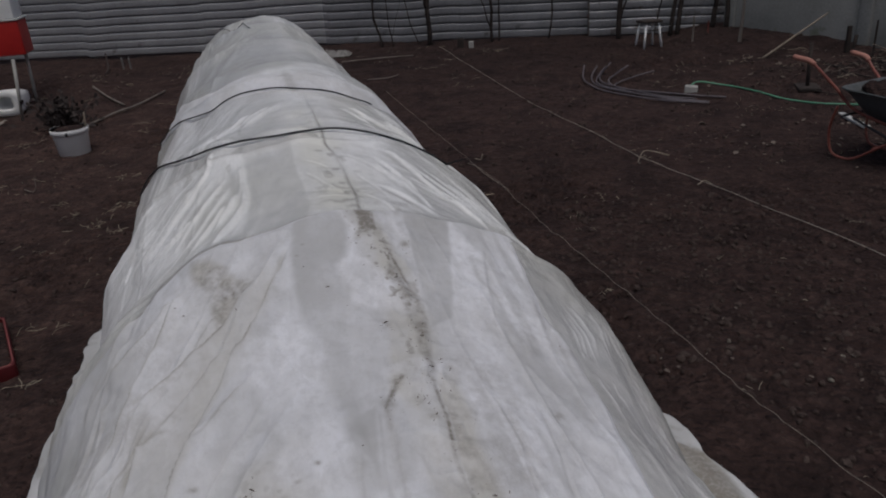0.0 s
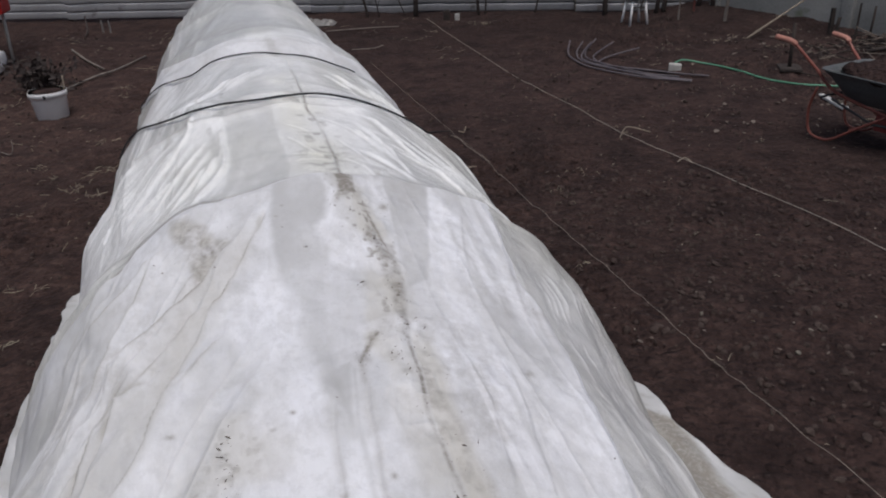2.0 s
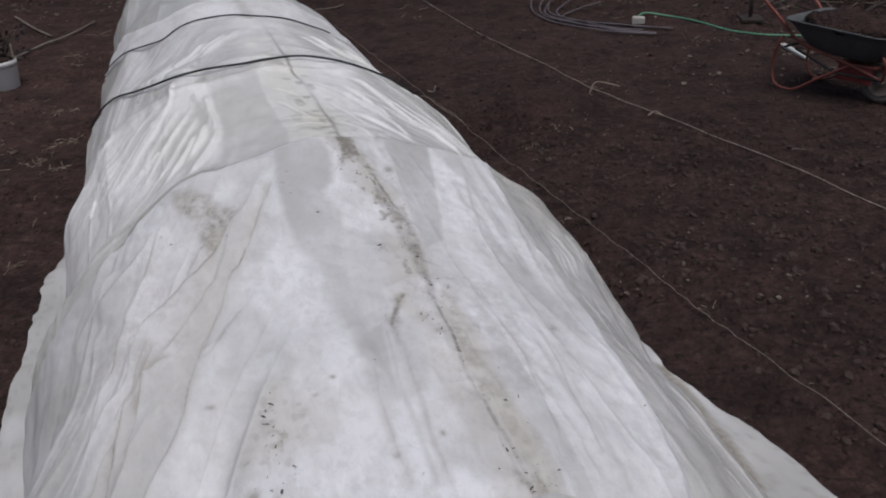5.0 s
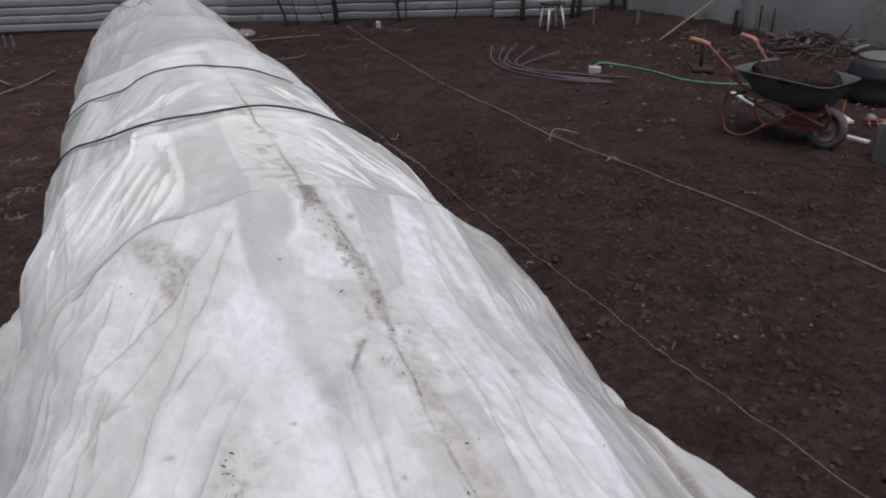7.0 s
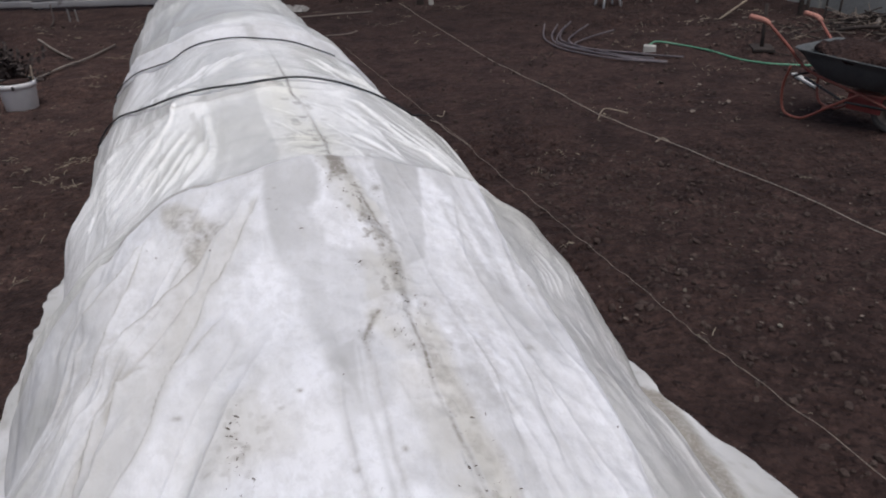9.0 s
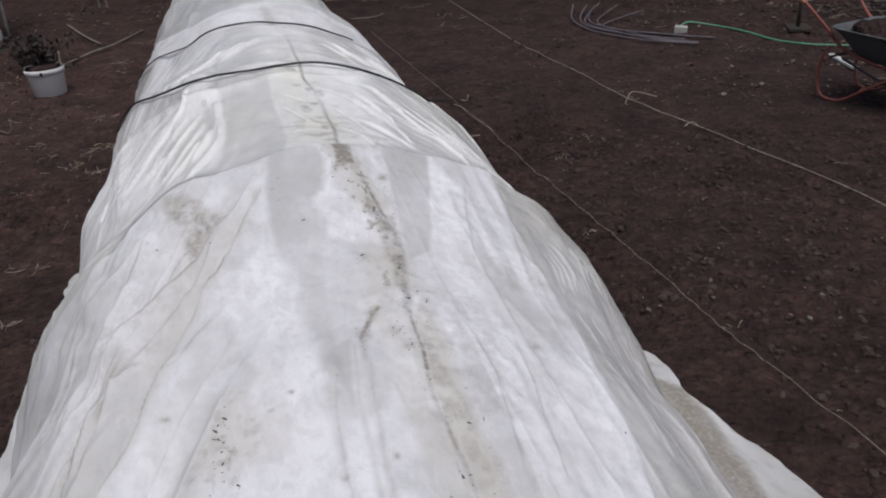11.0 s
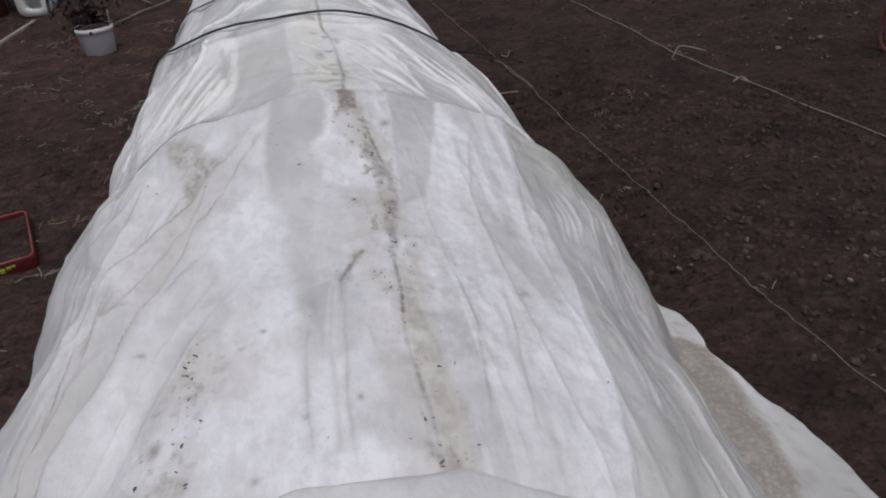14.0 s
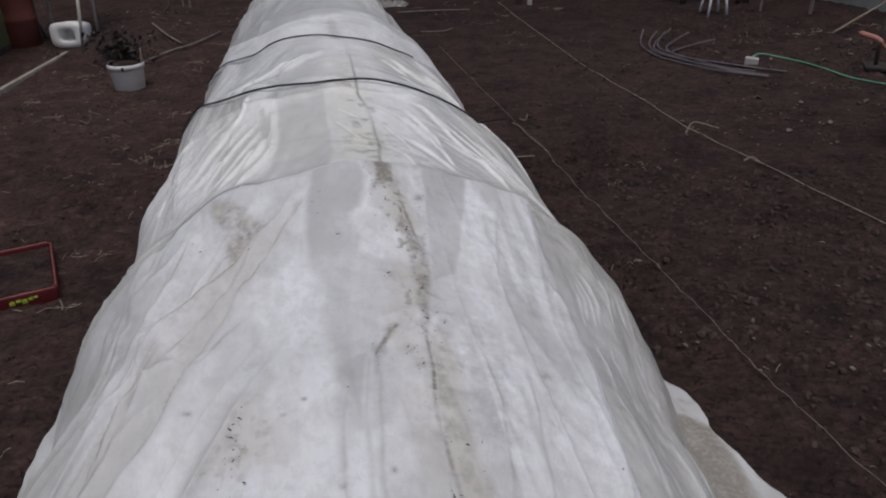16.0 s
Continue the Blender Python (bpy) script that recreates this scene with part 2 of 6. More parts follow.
CLEARBAG = coat("crumpled_clear_film", (0.10, 0.095, 0.09), (0.26, 0.25, 0.24), 0.3, 8, 60, 0.003)
REDDARK = coat("rusty_red_sheet", (0.09, 0.025, 0.02), (0.17, 0.05, 0.04), 0.75, 3, 50, 0.003)


# ---- mesh helpers ----
def part(name, bm, material, parent=None, label="", smooth=True):
    me = bpy.data.meshes.new(name)
    bm.to_mesh(me)
    bm.free()
    me.materials.append(material)
    if smooth:
        me.polygons.foreach_set("use_smooth", [True] * len(me.polygons))
    ob = new(name, me)
    if parent is not None:
        ob.parent = parent
    if label:
        ob["label"] = label
    return ob


def raw(name, verts, faces, material, parent=None, label="", smooth=True):
    me = bpy.data.meshes.new(name)
    me.from_pydata([tuple(v) for v in np.asarray(verts).tolist()], [], [tuple(int(i) for i in f) for f in (faces.tolist() if isinstance(faces, np.ndarray) else faces)])
    me.materials.append(material)
    if smooth:
        me.polygons.foreach_set("use_smooth", [True] * len(me.polygons))
    ob = new(name, me)
    if parent is not None:
        ob.parent = parent
    if label:
        ob["label"] = label
    return ob


def base(name, x, y, z, turn=0, **tags):
    ob = new(name)
    ob.matrix_world = pose(x, y, z, 0, 0, turn)
    return tagged(ob, **tags)


def tube(pts, r, segs=8, r_end=None, closed_ends=True, bm=None):
    """A round tube along points, tapering to r_end."""
    bm = bm or bmesh.new()
    pts = [Vector(p) for p in pts]
    rings, side = [], None
    for i, p in enumerate(pts):
        d = (pts[min(i + 1, len(pts) - 1)] - pts[max(i - 1, 0)]).normalized()
        if side is None:
            side = d.orthogonal().normalized()
        side = (side - d * side.dot(d)).normalized()
        up = d.cross(side)
        k = i / max(1, len(pts) - 1)
        rr = r + ((r_end if r_end is not None else r) - r) * k
        rings.append([bm.verts.new(p + rr * (math.cos(a) * side + math.sin(a) * up)) for a in [math.tau * j / segs for j in range(segs)]])
    for a, b in zip(rings, rings[1:]):
        for j in range(segs):
            bm.faces.new((a[j], a[(j + 1) % segs], b[(j + 1) % segs], b[j]))
    if closed_ends:
        bm.faces.new(rings[0][::-1])
        bm.faces.new(rings[-1])
    return bm


def curve_points(ctrl, n):
    """A smooth line through control points."""
    c = [Vector(p) for p in ctrl]
    c = [c[0] * 2 - c[1]] + c + [c[-1] * 2 - c[-2]]
    out = []
    for i in range(1, len(c) - 2):
        for j in range(n):
            t = j / n
            a, b, d, e = c[i - 1], c[i], c[i + 1], c[i + 2]
            out.append(0.5 * ((2 * b) + (d - a) * t + (2 * a - 5 * b + 4 * d - e) * t * t + (3 * b - a - 3 * d + e) * t ** 3))
    out.append(c[-2])
    return out


def box(cx, cy, cz, sx, sy, sz, bevel=0.006, segs=2, bm=None, turn=0.0):
    bm = bm or bmesh.new()
    made = bmesh.ops.create_cube(bm, size=1.0, matrix=pose(cx, cy, cz, 0, 0, turn) @ Matrix.Diagonal((sx, sy, sz, 1)))
    if bevel:
        edges = {e for v in made["verts"] for e in v.link_edges}
        bmesh.ops.bevel(bm, geom=list(edges), offset=bevel, segments=segs, affect="EDGES", profile=0.6)
    return bm


def lathe(profile, segs=28, bm=None):
    """A turned form from (radius, height) pairs, about the z axis."""
    bm = bm or bmesh.new()
    rings = [[bm.verts.new((r * math.cos(a), r * math.sin(a), z)) for a in [math.tau * j / segs for j in range(segs)]] for r, z in profile]
    for a, b in zip(rings, rings[1:]):
        for j in range(segs):
            bm.faces.new((a[j], a[(j + 1) % segs], b[(j + 1) % segs], b[j]))
    bm.faces.new(rings[0][::-1])
    bm.faces.new(rings[-1])
    return bm


def vnoise(x, y, seed=0):
    """Smooth lattice noise from -1 to 1, on arrays."""
    x, y = np.asarray(x, float), np.asarray(y, float)
    xi, yi = np.floor(x).astype(np.int64), np.floor(y).astype(np.int64)
    u, v = x - xi, y - yi
    u, v = u * u * u * (u * (6 * u - 15) + 10), v * v * v * (v * (6 * v - 15) + 10)

    def corner(a, b):
        h = (a * 374761393 + b * 668265263 + seed * 974634777) & 0xFFFFFFFF
        h = ((h ^ (h >> 13)) * 1274126177) & 0xFFFFFFFF
        return ((h ^ (h >> 16)) & 0xFFFF) / 32767.5 - 1

    top = corner(xi, yi) * (1 - u) + corner(xi + 1, yi) * u
    low = corner(xi, yi + 1) * (1 - u) + corner(xi + 1, yi + 1) * u
    return top * (1 - v) + low * v


def step(a, b, x):
    t = np.clip((np.asarray(x, float) - a) / (b - a), 0, 1)
    return t * t * (3 - 2 * t)


# ---- the ground ----
def clumps(x, y, seed):
    """Rounded lumps, one to a cell of 1 x 1, each with a height of its own."""
    xi, yi = np.floor(x), np.floor(y)
    best, tall = np.full(x.shape, 9.0), np.zeros(x.shape)
    for i in (-1, 0, 1):
        for j in (-1, 0, 1):
            cx, cy = xi + i, yi + j
            h = ((cx * 374761393 + cy * 668265263 + seed * 974634777).astype(np.int64)) & 0xFFFFFFFF
            h = ((h ^ (h >> 13)) * 1274126177) & 0xFFFFFFFF
            h = h ^ (h >> 16)
            d = np.hypot(cx + (h & 255) / 255 - x, cy + ((h >> 8) & 255) / 255 - y) / (0.45 + 0.5 * ((h >> 20) & 255) / 255)
            near = d < best
            best, tall = np.where(near, d, best), np.where(near, ((h >> 12) & 255) / 255, tall)
    return (0.25 + 0.75 * tall) * np.sqrt(np.clip(1 - best ** 2, 0, 1))


def ground_z(x, y, lumpy=False):
    x, y = np.asarray(x, float), np.asarray(y, float)
    z = -0.06 * step(-1.6, -3.2, x) + 0.10 * np.clip((np.minimum(y, 11) - 5) / 5, 0, None) ** 2
    z = z + 0.014 * vnoise(x * 0.9, y * 0.9, 1) + 0.011 * vnoise(x * 3.1, y * 3.1, 2)
    lumps = step(-0.2, 0.6, vnoise(x * 0.5 + 3, y * 0.5, 5))
    rough = 0.35 + 0.65 * lumps
    z = z + rough * 0.016 * vnoise(x * 6, y * 6, 3)
    if lumpy:
        wx, wy = x + 0.02 * vnoise(x * 22, y * 22, 7), y + 0.02 * vnoise(x * 22, y * 22, 8)
        some = 0.22 + 0.78 * step(-0.15, 0.45, vnoise(x * 1.7, y * 1.7, 9))
        z = z + rough * some * (0.052 * (clumps(wx * 13, wy * 13, 4) - 0.35) + 0.022 * (clumps(wx * 29, wy * 29, 6) - 0.3))
    z = z + 0.17 * np.exp(-(((x - 4.05) / 0.75) ** 2 + ((y - 6.95) / 0.65) ** 2)) + 0.10 * step(8.9, 9.9, y + 0.35 * x - 0.4) * step(2.2, 3.2, x)
    z = z + 0.14 * np.exp(-(((x + 5.3) / 0.9) ** 2 + ((y - 9.0) / 0.6) ** 2))
    return z - 0.004


def gz(x, y):
    return float(ground_z(x, y))


def axis(*spans):
    out = []
    for a, b, d in spans:
        out += list(np.arange(a, b - 1e-6, d))
    return np.array(out + [spans[-1][1]])


gx = axis((-400, -40, 60), (-40, -10, 3), (-10, -5.5, 0.15), (-5.5, -2.4, 0.05), (-2.4, 0.2, 0.022), (0.2, 3.2, 0.011), (3.2, 6, 0.05), (6, 10, 0.2), (10, 40, 3), (40, 400, 60))
gy = axis((-400, -40, 60), (-40, -3, 3), (-3, 0.6, 0.15), (0.6, 4.6, 0.011), (4.6, 7, 0.03), (7, 11.2, 0.05), (11.2, 14, 0.2), (14, 40, 2), (40, 400, 60))
GX, GY = np.meshgrid(gx, gy)
gv = np.stack([GX.ravel(), GY.ravel(), ground_z(GX, GY, True).ravel()], 1)
ii = np.arange(len(gx) - 1)[None, :] + len(gx) * np.arange(len(gy) - 1)[:, None]
gf = np.stack([ii, ii + 1, ii + 1 + len(gx), ii + len(gx)], -1).reshape(-1, 4)
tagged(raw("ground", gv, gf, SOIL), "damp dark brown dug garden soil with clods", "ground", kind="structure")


# ---- the covered tunnel ----
TA, TU, TV = np.array([-0.306, 1.541]), np.array([-0.287, 0.958]), np.array([0.958, 0.287])
ARC = 1.36


def hoop_s(s, q):
    """s as the hoops count it: past the first one they lean away on the left side."""
    return s - np.interp(q, [-0.95, -0.6, -0.42, -0.3, -0.14, 0], [1.3, 0.8, 0.45, 0.24, 0.04, 0]) * step(0.1, 0.95, s)


def arch(s, q):
    """Height and half widths of the tunnel's hoops along s, and how the film sags between them."""
    h = np.interp(s, [-1.3, -1.0, -0.7, 0, 1.2, 2.6, 4.5, 6.3, 7.0], [0.78, 0.812, 0.894, 0.954, 0.994, 0.985, 0.976, 0.885, 0.80])
    left = np.interp(s, [-1.2, -0.62, -0.35, 0, 0.3, 0.9, 2, 3.2, 4.2, 7], [0.765, 0.807, 0.752, 0.784, 0.712, 0.798, 0.792, 0.787, 0.826, 0.808])
    right = np.interp(s, [-1.2, -0.84, -0.48, -0.3, -0.12, 0, 0.3, 0.9, 1.7, 2.3, 3, 4.2, 7], [0.72, 0.764, 0.788, 0.831, 0.853, 0.849, 0.849, 0.802, 0.74, 0.755, 0.692, 0.637, 0.607])
    hoops = np.array([-1.6, -0.95, 0.0, 0.78, 1.72, 2.2, 3.3, 4.4, 5.5, 6.4, 7.4])
    hs = hoop_s(s, q)
    k = np.clip(np.searchsorted(hoops, hs, side="right") - 1, 0, len(hoops) - 2)
    gap = hoops[k + 1] - hoops[k]
    t = (hs - hoops[k]) / gap
    sag = 4 * t * (1 - t) * gap
    h, left, right = h - 0.045 * sag, left - 0.02 * sag, right - 0.02 * sag
    end = np.sqrt(np.clip(1 - np.clip((s - 6.25) / 0.78, 0, 1) ** 2, 0.0004, 1))
    return h * end, left * (0.35 + 0.65 * end), right * (0.35 + 0.65 * end)


def near_line(s, w, pts):
    """Distance to a line through (s, w) points, the side on which a place lies (+1 towards the left foot), and how far along it is, 0 to 1."""
    best, side, along = np.full(np.shape(s), 9.0), np.zeros(np.shape(s)), np.zeros(np.shape(s))
    total = sum(math.dist(a, b) for a, b in zip(pts, pts[1:]))
    run = 0.0
    for (s0, w0), (s1, w1) in zip(pts, pts[1:]):
        ds, dw, ln = s1 - s0, w1 - w0, math.dist((s0, w0), (s1, w1))
        k = np.clip(((s - s0) * ds + (w - w0) * dw) / ln ** 2, 0, 1)
        os, ow = s - s0 - k * ds, w - w0 - k * dw
        d = np.hypot(os, ow)
        near = d < best
        best = np.where(near, d, best)
        side = np.where(near, np.sign(ds * ow - dw * os), side)
        along = np.where(near, (run + k * ln) / total, along)
        run += ln
    return best, side, along


def area(s, w, pts, soft):
    """1 inside a closed outline of (s, w) points, 0 outside, with a soft edge."""
    s, w = s + 0.0, w + 0.0
    inside = np.zeros(np.shape(s), bool)
    for (s0, w0), (s1, w1) in zip(pts, pts[1:] + pts[:1]):
        crosses = (w0 > w) != (w1 > w)
        inside ^= crosses & (s < (s1 - s0) * (w - w0) / (w1 - w0 if w1 != w0 else 1e-9) + s0)
    d = near_line(s, w, pts + pts[:1])[0]
    return step(-soft, soft, np.where(inside, d, -d))


# the long pulled folds of the near fleece: their lines, width and depth
MAIN_FOLD = [(-0.09, -0.082), (-0.176, -0.112), (-0.282, -0.157), (-0.363, -0.193), (-0.43, -0.235), (-0.54, -0.273), (-0.618, -0.284), (-0.692, -0.306), (-0.768, -0.363), (-0.843, -0.429), (-0.96, -0.50)]
FOLDS = [
    (MAIN_FOLD, 0.016, 0.022),
    ([(-0.173, -0.171), (-0.249, -0.222), (-0.274, -0.246), (-0.301, -0.28), (-0.336, -0.321), (-0.361, -0.353), (-0.398, -0.379), (-0.43, -0.42), (-0.46, -0.47)], 0.011, 0.020),
    ([(-0.078, -0.325), (-0.165, -0.362), (-0.231, -0.395), (-0.281, -0.425), (-0.328, -0.455), (-0.388, -0.467), (-0.44, -0.473), (-0.486, -0.515), (-0.56, -0.55)], 0.012, 0.020),
    ([(-0.10, -0.36), (-0.145, -0.40), (-0.17, -0.462), (-0.19, -0.505), (-0.21, -0.56)], 0.010, 0.014),
    ([(-0.10, -0.49), (-0.136, -0.523), (-0.185, -0.56), (-0.219, -0.609), (-0.277, -0.646), (-0.38, -0.67)], 0.012, 0.016),
    ([(-0.49, -0.33), (-0.525, -0.392), (-0.573, -0.402), (-0.619, -0.406), (-0.70, -0.43)], 0.016, 0.013),
    ([(-0.44, -0.37), (-0.56, -0.43), (-0.66, -0.456), (-0.76, -0.47), (-0.88, -0.50)], 0.016, 0.016),
    ([(-0.33, -0.24), (-0.42, -0.32), (-0.50, -0.38), (-0.60, -0.44)], 0.010, 0.010),
    ([(-0.50, -0.44), (-0.60, -0.54), (-0.68, -0.62)], 0.012, 0.012),
    ([(-0.02, -0.47), (-0.10, -0.56), (-0.18, -0.66)], 0.012, 0.009),
    ([(-0.60, 0.225), (-0.73, 0.235), (-0.836, 0.22), (-0.93, 0.207)], 0.012, -0.0015),
    ([(-0.62, 0.31), (-0.708, 0.305), (-0.82, 0.287), (-0.95, 0.27)], 0.014, -0.0015),
    ([(-0.08, 0.36), (-0.20, 0.335), (-0.33, 0.315), (-0.42, 0.30)], 0.014, -0.0015),
    ([(-0.66, 0.04), (-0.76, 0.03), (-0.88, 0.022), (-0.96, 0.02)], 0.009, 0.003),
    ([(-0.70, -0.02), (-0.80, -0.03), (-0.95, -0.03)], 0.009, 0.003),
    ([(-0.20, 0.60), (-0.45, 0.64), (-0.70, 0.62), (-1.0, 0.58)], 0.012, -0.008),
    ([(-0.03, 0.56), (-0.20, 0.66), (-0.45, 0.76), (-0.80, 0.80)], 0.012, -0.008),
]


fold_rng = np.random.default_rng(23)
for k in range(16):  # finer pulls beside them
    w0 = -0.16 - 0.40 * (k + fold_rng.random()) / 16
    s0 = fold_rng.uniform(-0.62, -0.06) if w0 < -0.2 else fold_rng.uniform(-0.55, -0.2)
    run, lean = fold_rng.uniform(0.10, 0.30), fold_rng.uniform(0.45, 0.85)
    FOLDS.append(([(s0, w0), (s0 - run * 0.5, w0 - run * lean * 0.55), (s0 - run, w0 - run * lean)], fold_rng.uniform(0.005, 0.008), fold_rng.uniform(0.004, 0.008)))


def fold_lines(s, w):
    """Coordinates across and along the pulled folds, which run from the crest to the near foot."""
    aw = np.abs(w)
    g_left = np.interp(s, [-1.1, 0, 0.9, 1.7, 7], [-0.60, 0, 0.10, 0.52, 2.1])
    g_right = 0.5 * np.interp(s, [-1.1, 0, 0.9, 1.7, 7], [-0.15, 0, 1.2, 2.5, 4.5])
    c = np.where(w < 0, aw + g_left, np.where(s > 0, 0.55, 1.0) * aw + g_right)
    along = s - 0.4 * aw
    return c, along


def seam_s(w):
    """The far edge of the near fleece, across the tunnel."""
    return np.interp(w, [-0.9, -0.55, -0.43, -0.26, -0.11, 0.0, 0.05, 0.10, 0.16, 0.24, 0.31, 0.39, 0.48], [-0.08, -0.045, -0.022, -0.006, -0.004, 0.008, 0.032, 0.040, 0.040, 0.034, 0.016, 0.008, 0.012])


def ridge_w(s):
    """The crooked line of the ridge rope under the sheets."""
    at = [-1.0, -0.958, -0.913, -0.872, -0.838, -0.776, -0.734, -0.661, -0.583, -0.533, -0.446, -0.354, -0.257, -0.154, -0.047, 0.01, 0.177, 0.364, 0.535, 0.671, 0.949, 1.321, 2]
    lie = [0.132, 0.131, 0.129, 0.126, 0.124, 0.120, 0.121, 0.127, 0.127, 0.139, 0.154, 0.156, 0.144, 0.128, 0.115, 0.098, 0.107, 0.111, 0.103, 0.085, 0.087, 0.091, 0.07]
    return np.interp(s, at, lie) + 0.003 * vnoise(s * 9, 0 * s, 18)


def gathers(s, w):
    """How strongly the film gathers into folds: 0 between them, 1 on their crests."""
    c, along = fold_lines(s, w)
    mask = 0.35 + 0.65 * step(-0.2, 0.5, vnoise(s * 1.9 + 7, w * 1.9, 11))
    rise = step(0.02, 0.35, np.abs(w))
    f1 = np.abs(vnoise(c * 8.0, along * 0.8, 12))
    f2 = np.abs(vnoise(c * 19.0 + 5, along * 1.2, 13))
    return mask * rise * (1 - 0.55 * step(0.55, 0.95, np.abs(w))), (1 - f1) ** 6, (1 - f2) ** 6


line_rng = np.random.default_rng(41)
HOOP_W, HOOP_S = [-0.95, -0.64, -0.48, -0.39, -0.19, 0.0, 0.4], [1.42, 1.0, 0.88, 0.82, 0.70, 0.685, 0.69]
PULLS = []
for k in range(18):  # from the second hoop down to the left foot
    w0 = -0.21 - 0.55 * (k + line_rng.random()) / 18
    s0 = np.interp(w0, HOOP_W, HOOP_S) - 0.02 - 0.28 * line_rng.random() ** 1.5
    lean = np.interp(-w0, [0.2, 0.3, 0.4, 0.55, 0.8], [1.7, 1.0, 0.62, 0.2, -0.05]) + line_rng.normal(0, 0.08)
    run = line_rng.uniform(0.10, 0.30)
    PULLS.append((s0, w0, s0 - run * lean, w0 - run, 0.005 + 0.007 * line_rng.random() ** 2, line_rng.uniform(0.002, 0.006)))
for line, wide, tall in (([(0.80, -0.305), (0.689, -0.339), (0.583, -0.431), (0.52, -0.52), (0.50, -0.61)], 0.006, 0.008), ([(0.467, -0.210), (0.319, -0.206), (0.233, -0.228), (0.10, -0.270)], 0.011, 0.009), ([(0.431, -0.409), (0.412, -0.474), (0.405, -0.53), (0.40, -0.64)], 0.008, 0.008),
                         ([(0.715, -0.676), (0.661, -0.716), (0.591, -0.743)], 0.005, 0.006), ([(0.60, 0.294), (0.444, 0.364), (0.326, 0.418), (0.213, 0.488)], 0.007, 0.008)):
    PULLS += [(s0 + 0.3 * (s0 - s1), w0 + 0.3 * (w0 - w1), s1 + 0.2 * (s1 - s0), w1 + 0.2 * (w1 - w0), wide, tall) for (s0, w0), (s1, w1) in zip(line, line[1:])]
PULLS += [(0.64, -0.205, 0.34, -0.222, 0.012, 0.008), (0.44, -0.225, 0.22, -0.30, 0.014, 0.009), (0.40, -0.27, 0.16, -0.37, 0.010, 0.008)]
for k in range(30):  # the fan that closes in on the right end of the seam
    s0, w0 = line_rng.uniform(0.25, 0.70), line_rng.uniform(0.15, 0.62)
    aim = (0.14, 0.72) if w0 > 0.26 else (-0.02, 0.36)
    far = line_rng.uniform(0.4, 0.85)
    PULLS.append((s0, w0, s0 + (aim[0] - s0) * far, w0 + (aim[1] - w0) * far, line_rng.uniform(0.003, 0.009), line_rng.uniform(0.003, 0.006)))
for k in range(7):  # chevrons between the two cords
    s0, w0 = 1.36 - 0.03 * k, -0.01 - 0.045 * k
    run = line_rng.uniform(0.22, 0.48)
    PULLS.append((s0, w0, s0 - run, w0 - run * line_rng.uniform(0.50, 0.62), 0.010 if k in (0, 1, 3) else 0.005, 0.010 if k in (0, 1, 3) else 0.004))
for k in range(14):
    s0, w0 = line_rng.uniform(0.95, 1.40), line_rng.uniform(0.17, 0.50)
    run = line_rng.uniform(0.14, 0.34)
    PULLS.append((s0, w0, s0 - run, w0 + run * line_rng.uniform(0.6, 1.2), line_rng.uniform(0.005, 0.010), line_rng.uniform(0.004, 0.008)))
for s0, w0, s1, w1 in ((0.549, 0.002, 0.456, 0.09), (0.45, 0.005, 0.278, 0.073), (0.296, -0.02, 0.245, 0.095), (0.199, 0.0, 0.205, 0.092), (0.24, 0.13, 0.06, 0.20), (0.42, 0.15, 0.17, 0.21), (0.235, 0.14, 0.25, 0.20), (0.60, 0.12, 0.42, 0.24)):
    PULLS.append((s0, w0, s1, w1, 0.0035, 0.003))
for k in range(22):  # along the right flank of the near film
    s0, w0 = line_rng.uniform(-0.75, -0.05), line_rng.uniform(0.52, 0.78)
    run = line_rng.uniform(0.14, 0.34)
    PULLS.append((s0, w0, s0 - run, w0 + line_rng.uniform(-0.10, 0.05) * run, line_rng.uniform(0.002, 0.005), line_rng.uniform(0.001, 0.003)))


def pulls(s, w, widen=1.0, shift=0.0):
    """Straight tension creases of the film; their height, and their strength from 0 to 1."""
    high, strong = 0 * s, 0 * s
    for s0, w0, s1, w1, wide, tall in PULLS:
        ll = math.hypot(s1 - s0, w1 - w0)
        k = ((s - s0) * (s1 - s0) + (w - w0) * (w1 - w0)) / ll ** 2
        off = ((s - s0) * (w1 - w0) - (w - w0) * (s1 - s0)) / ll + 0.04 * (k - 0.5) ** 2 + shift * wide
        b = np.exp(-np.minimum((off / (wide * widen)) ** 2, 40)) * step(-0.02, 0.25, k) * step(1.05, 0.7, k)
        high, strong = np.maximum(high, tall * b), np.maximum(strong, b)
    return high, strong


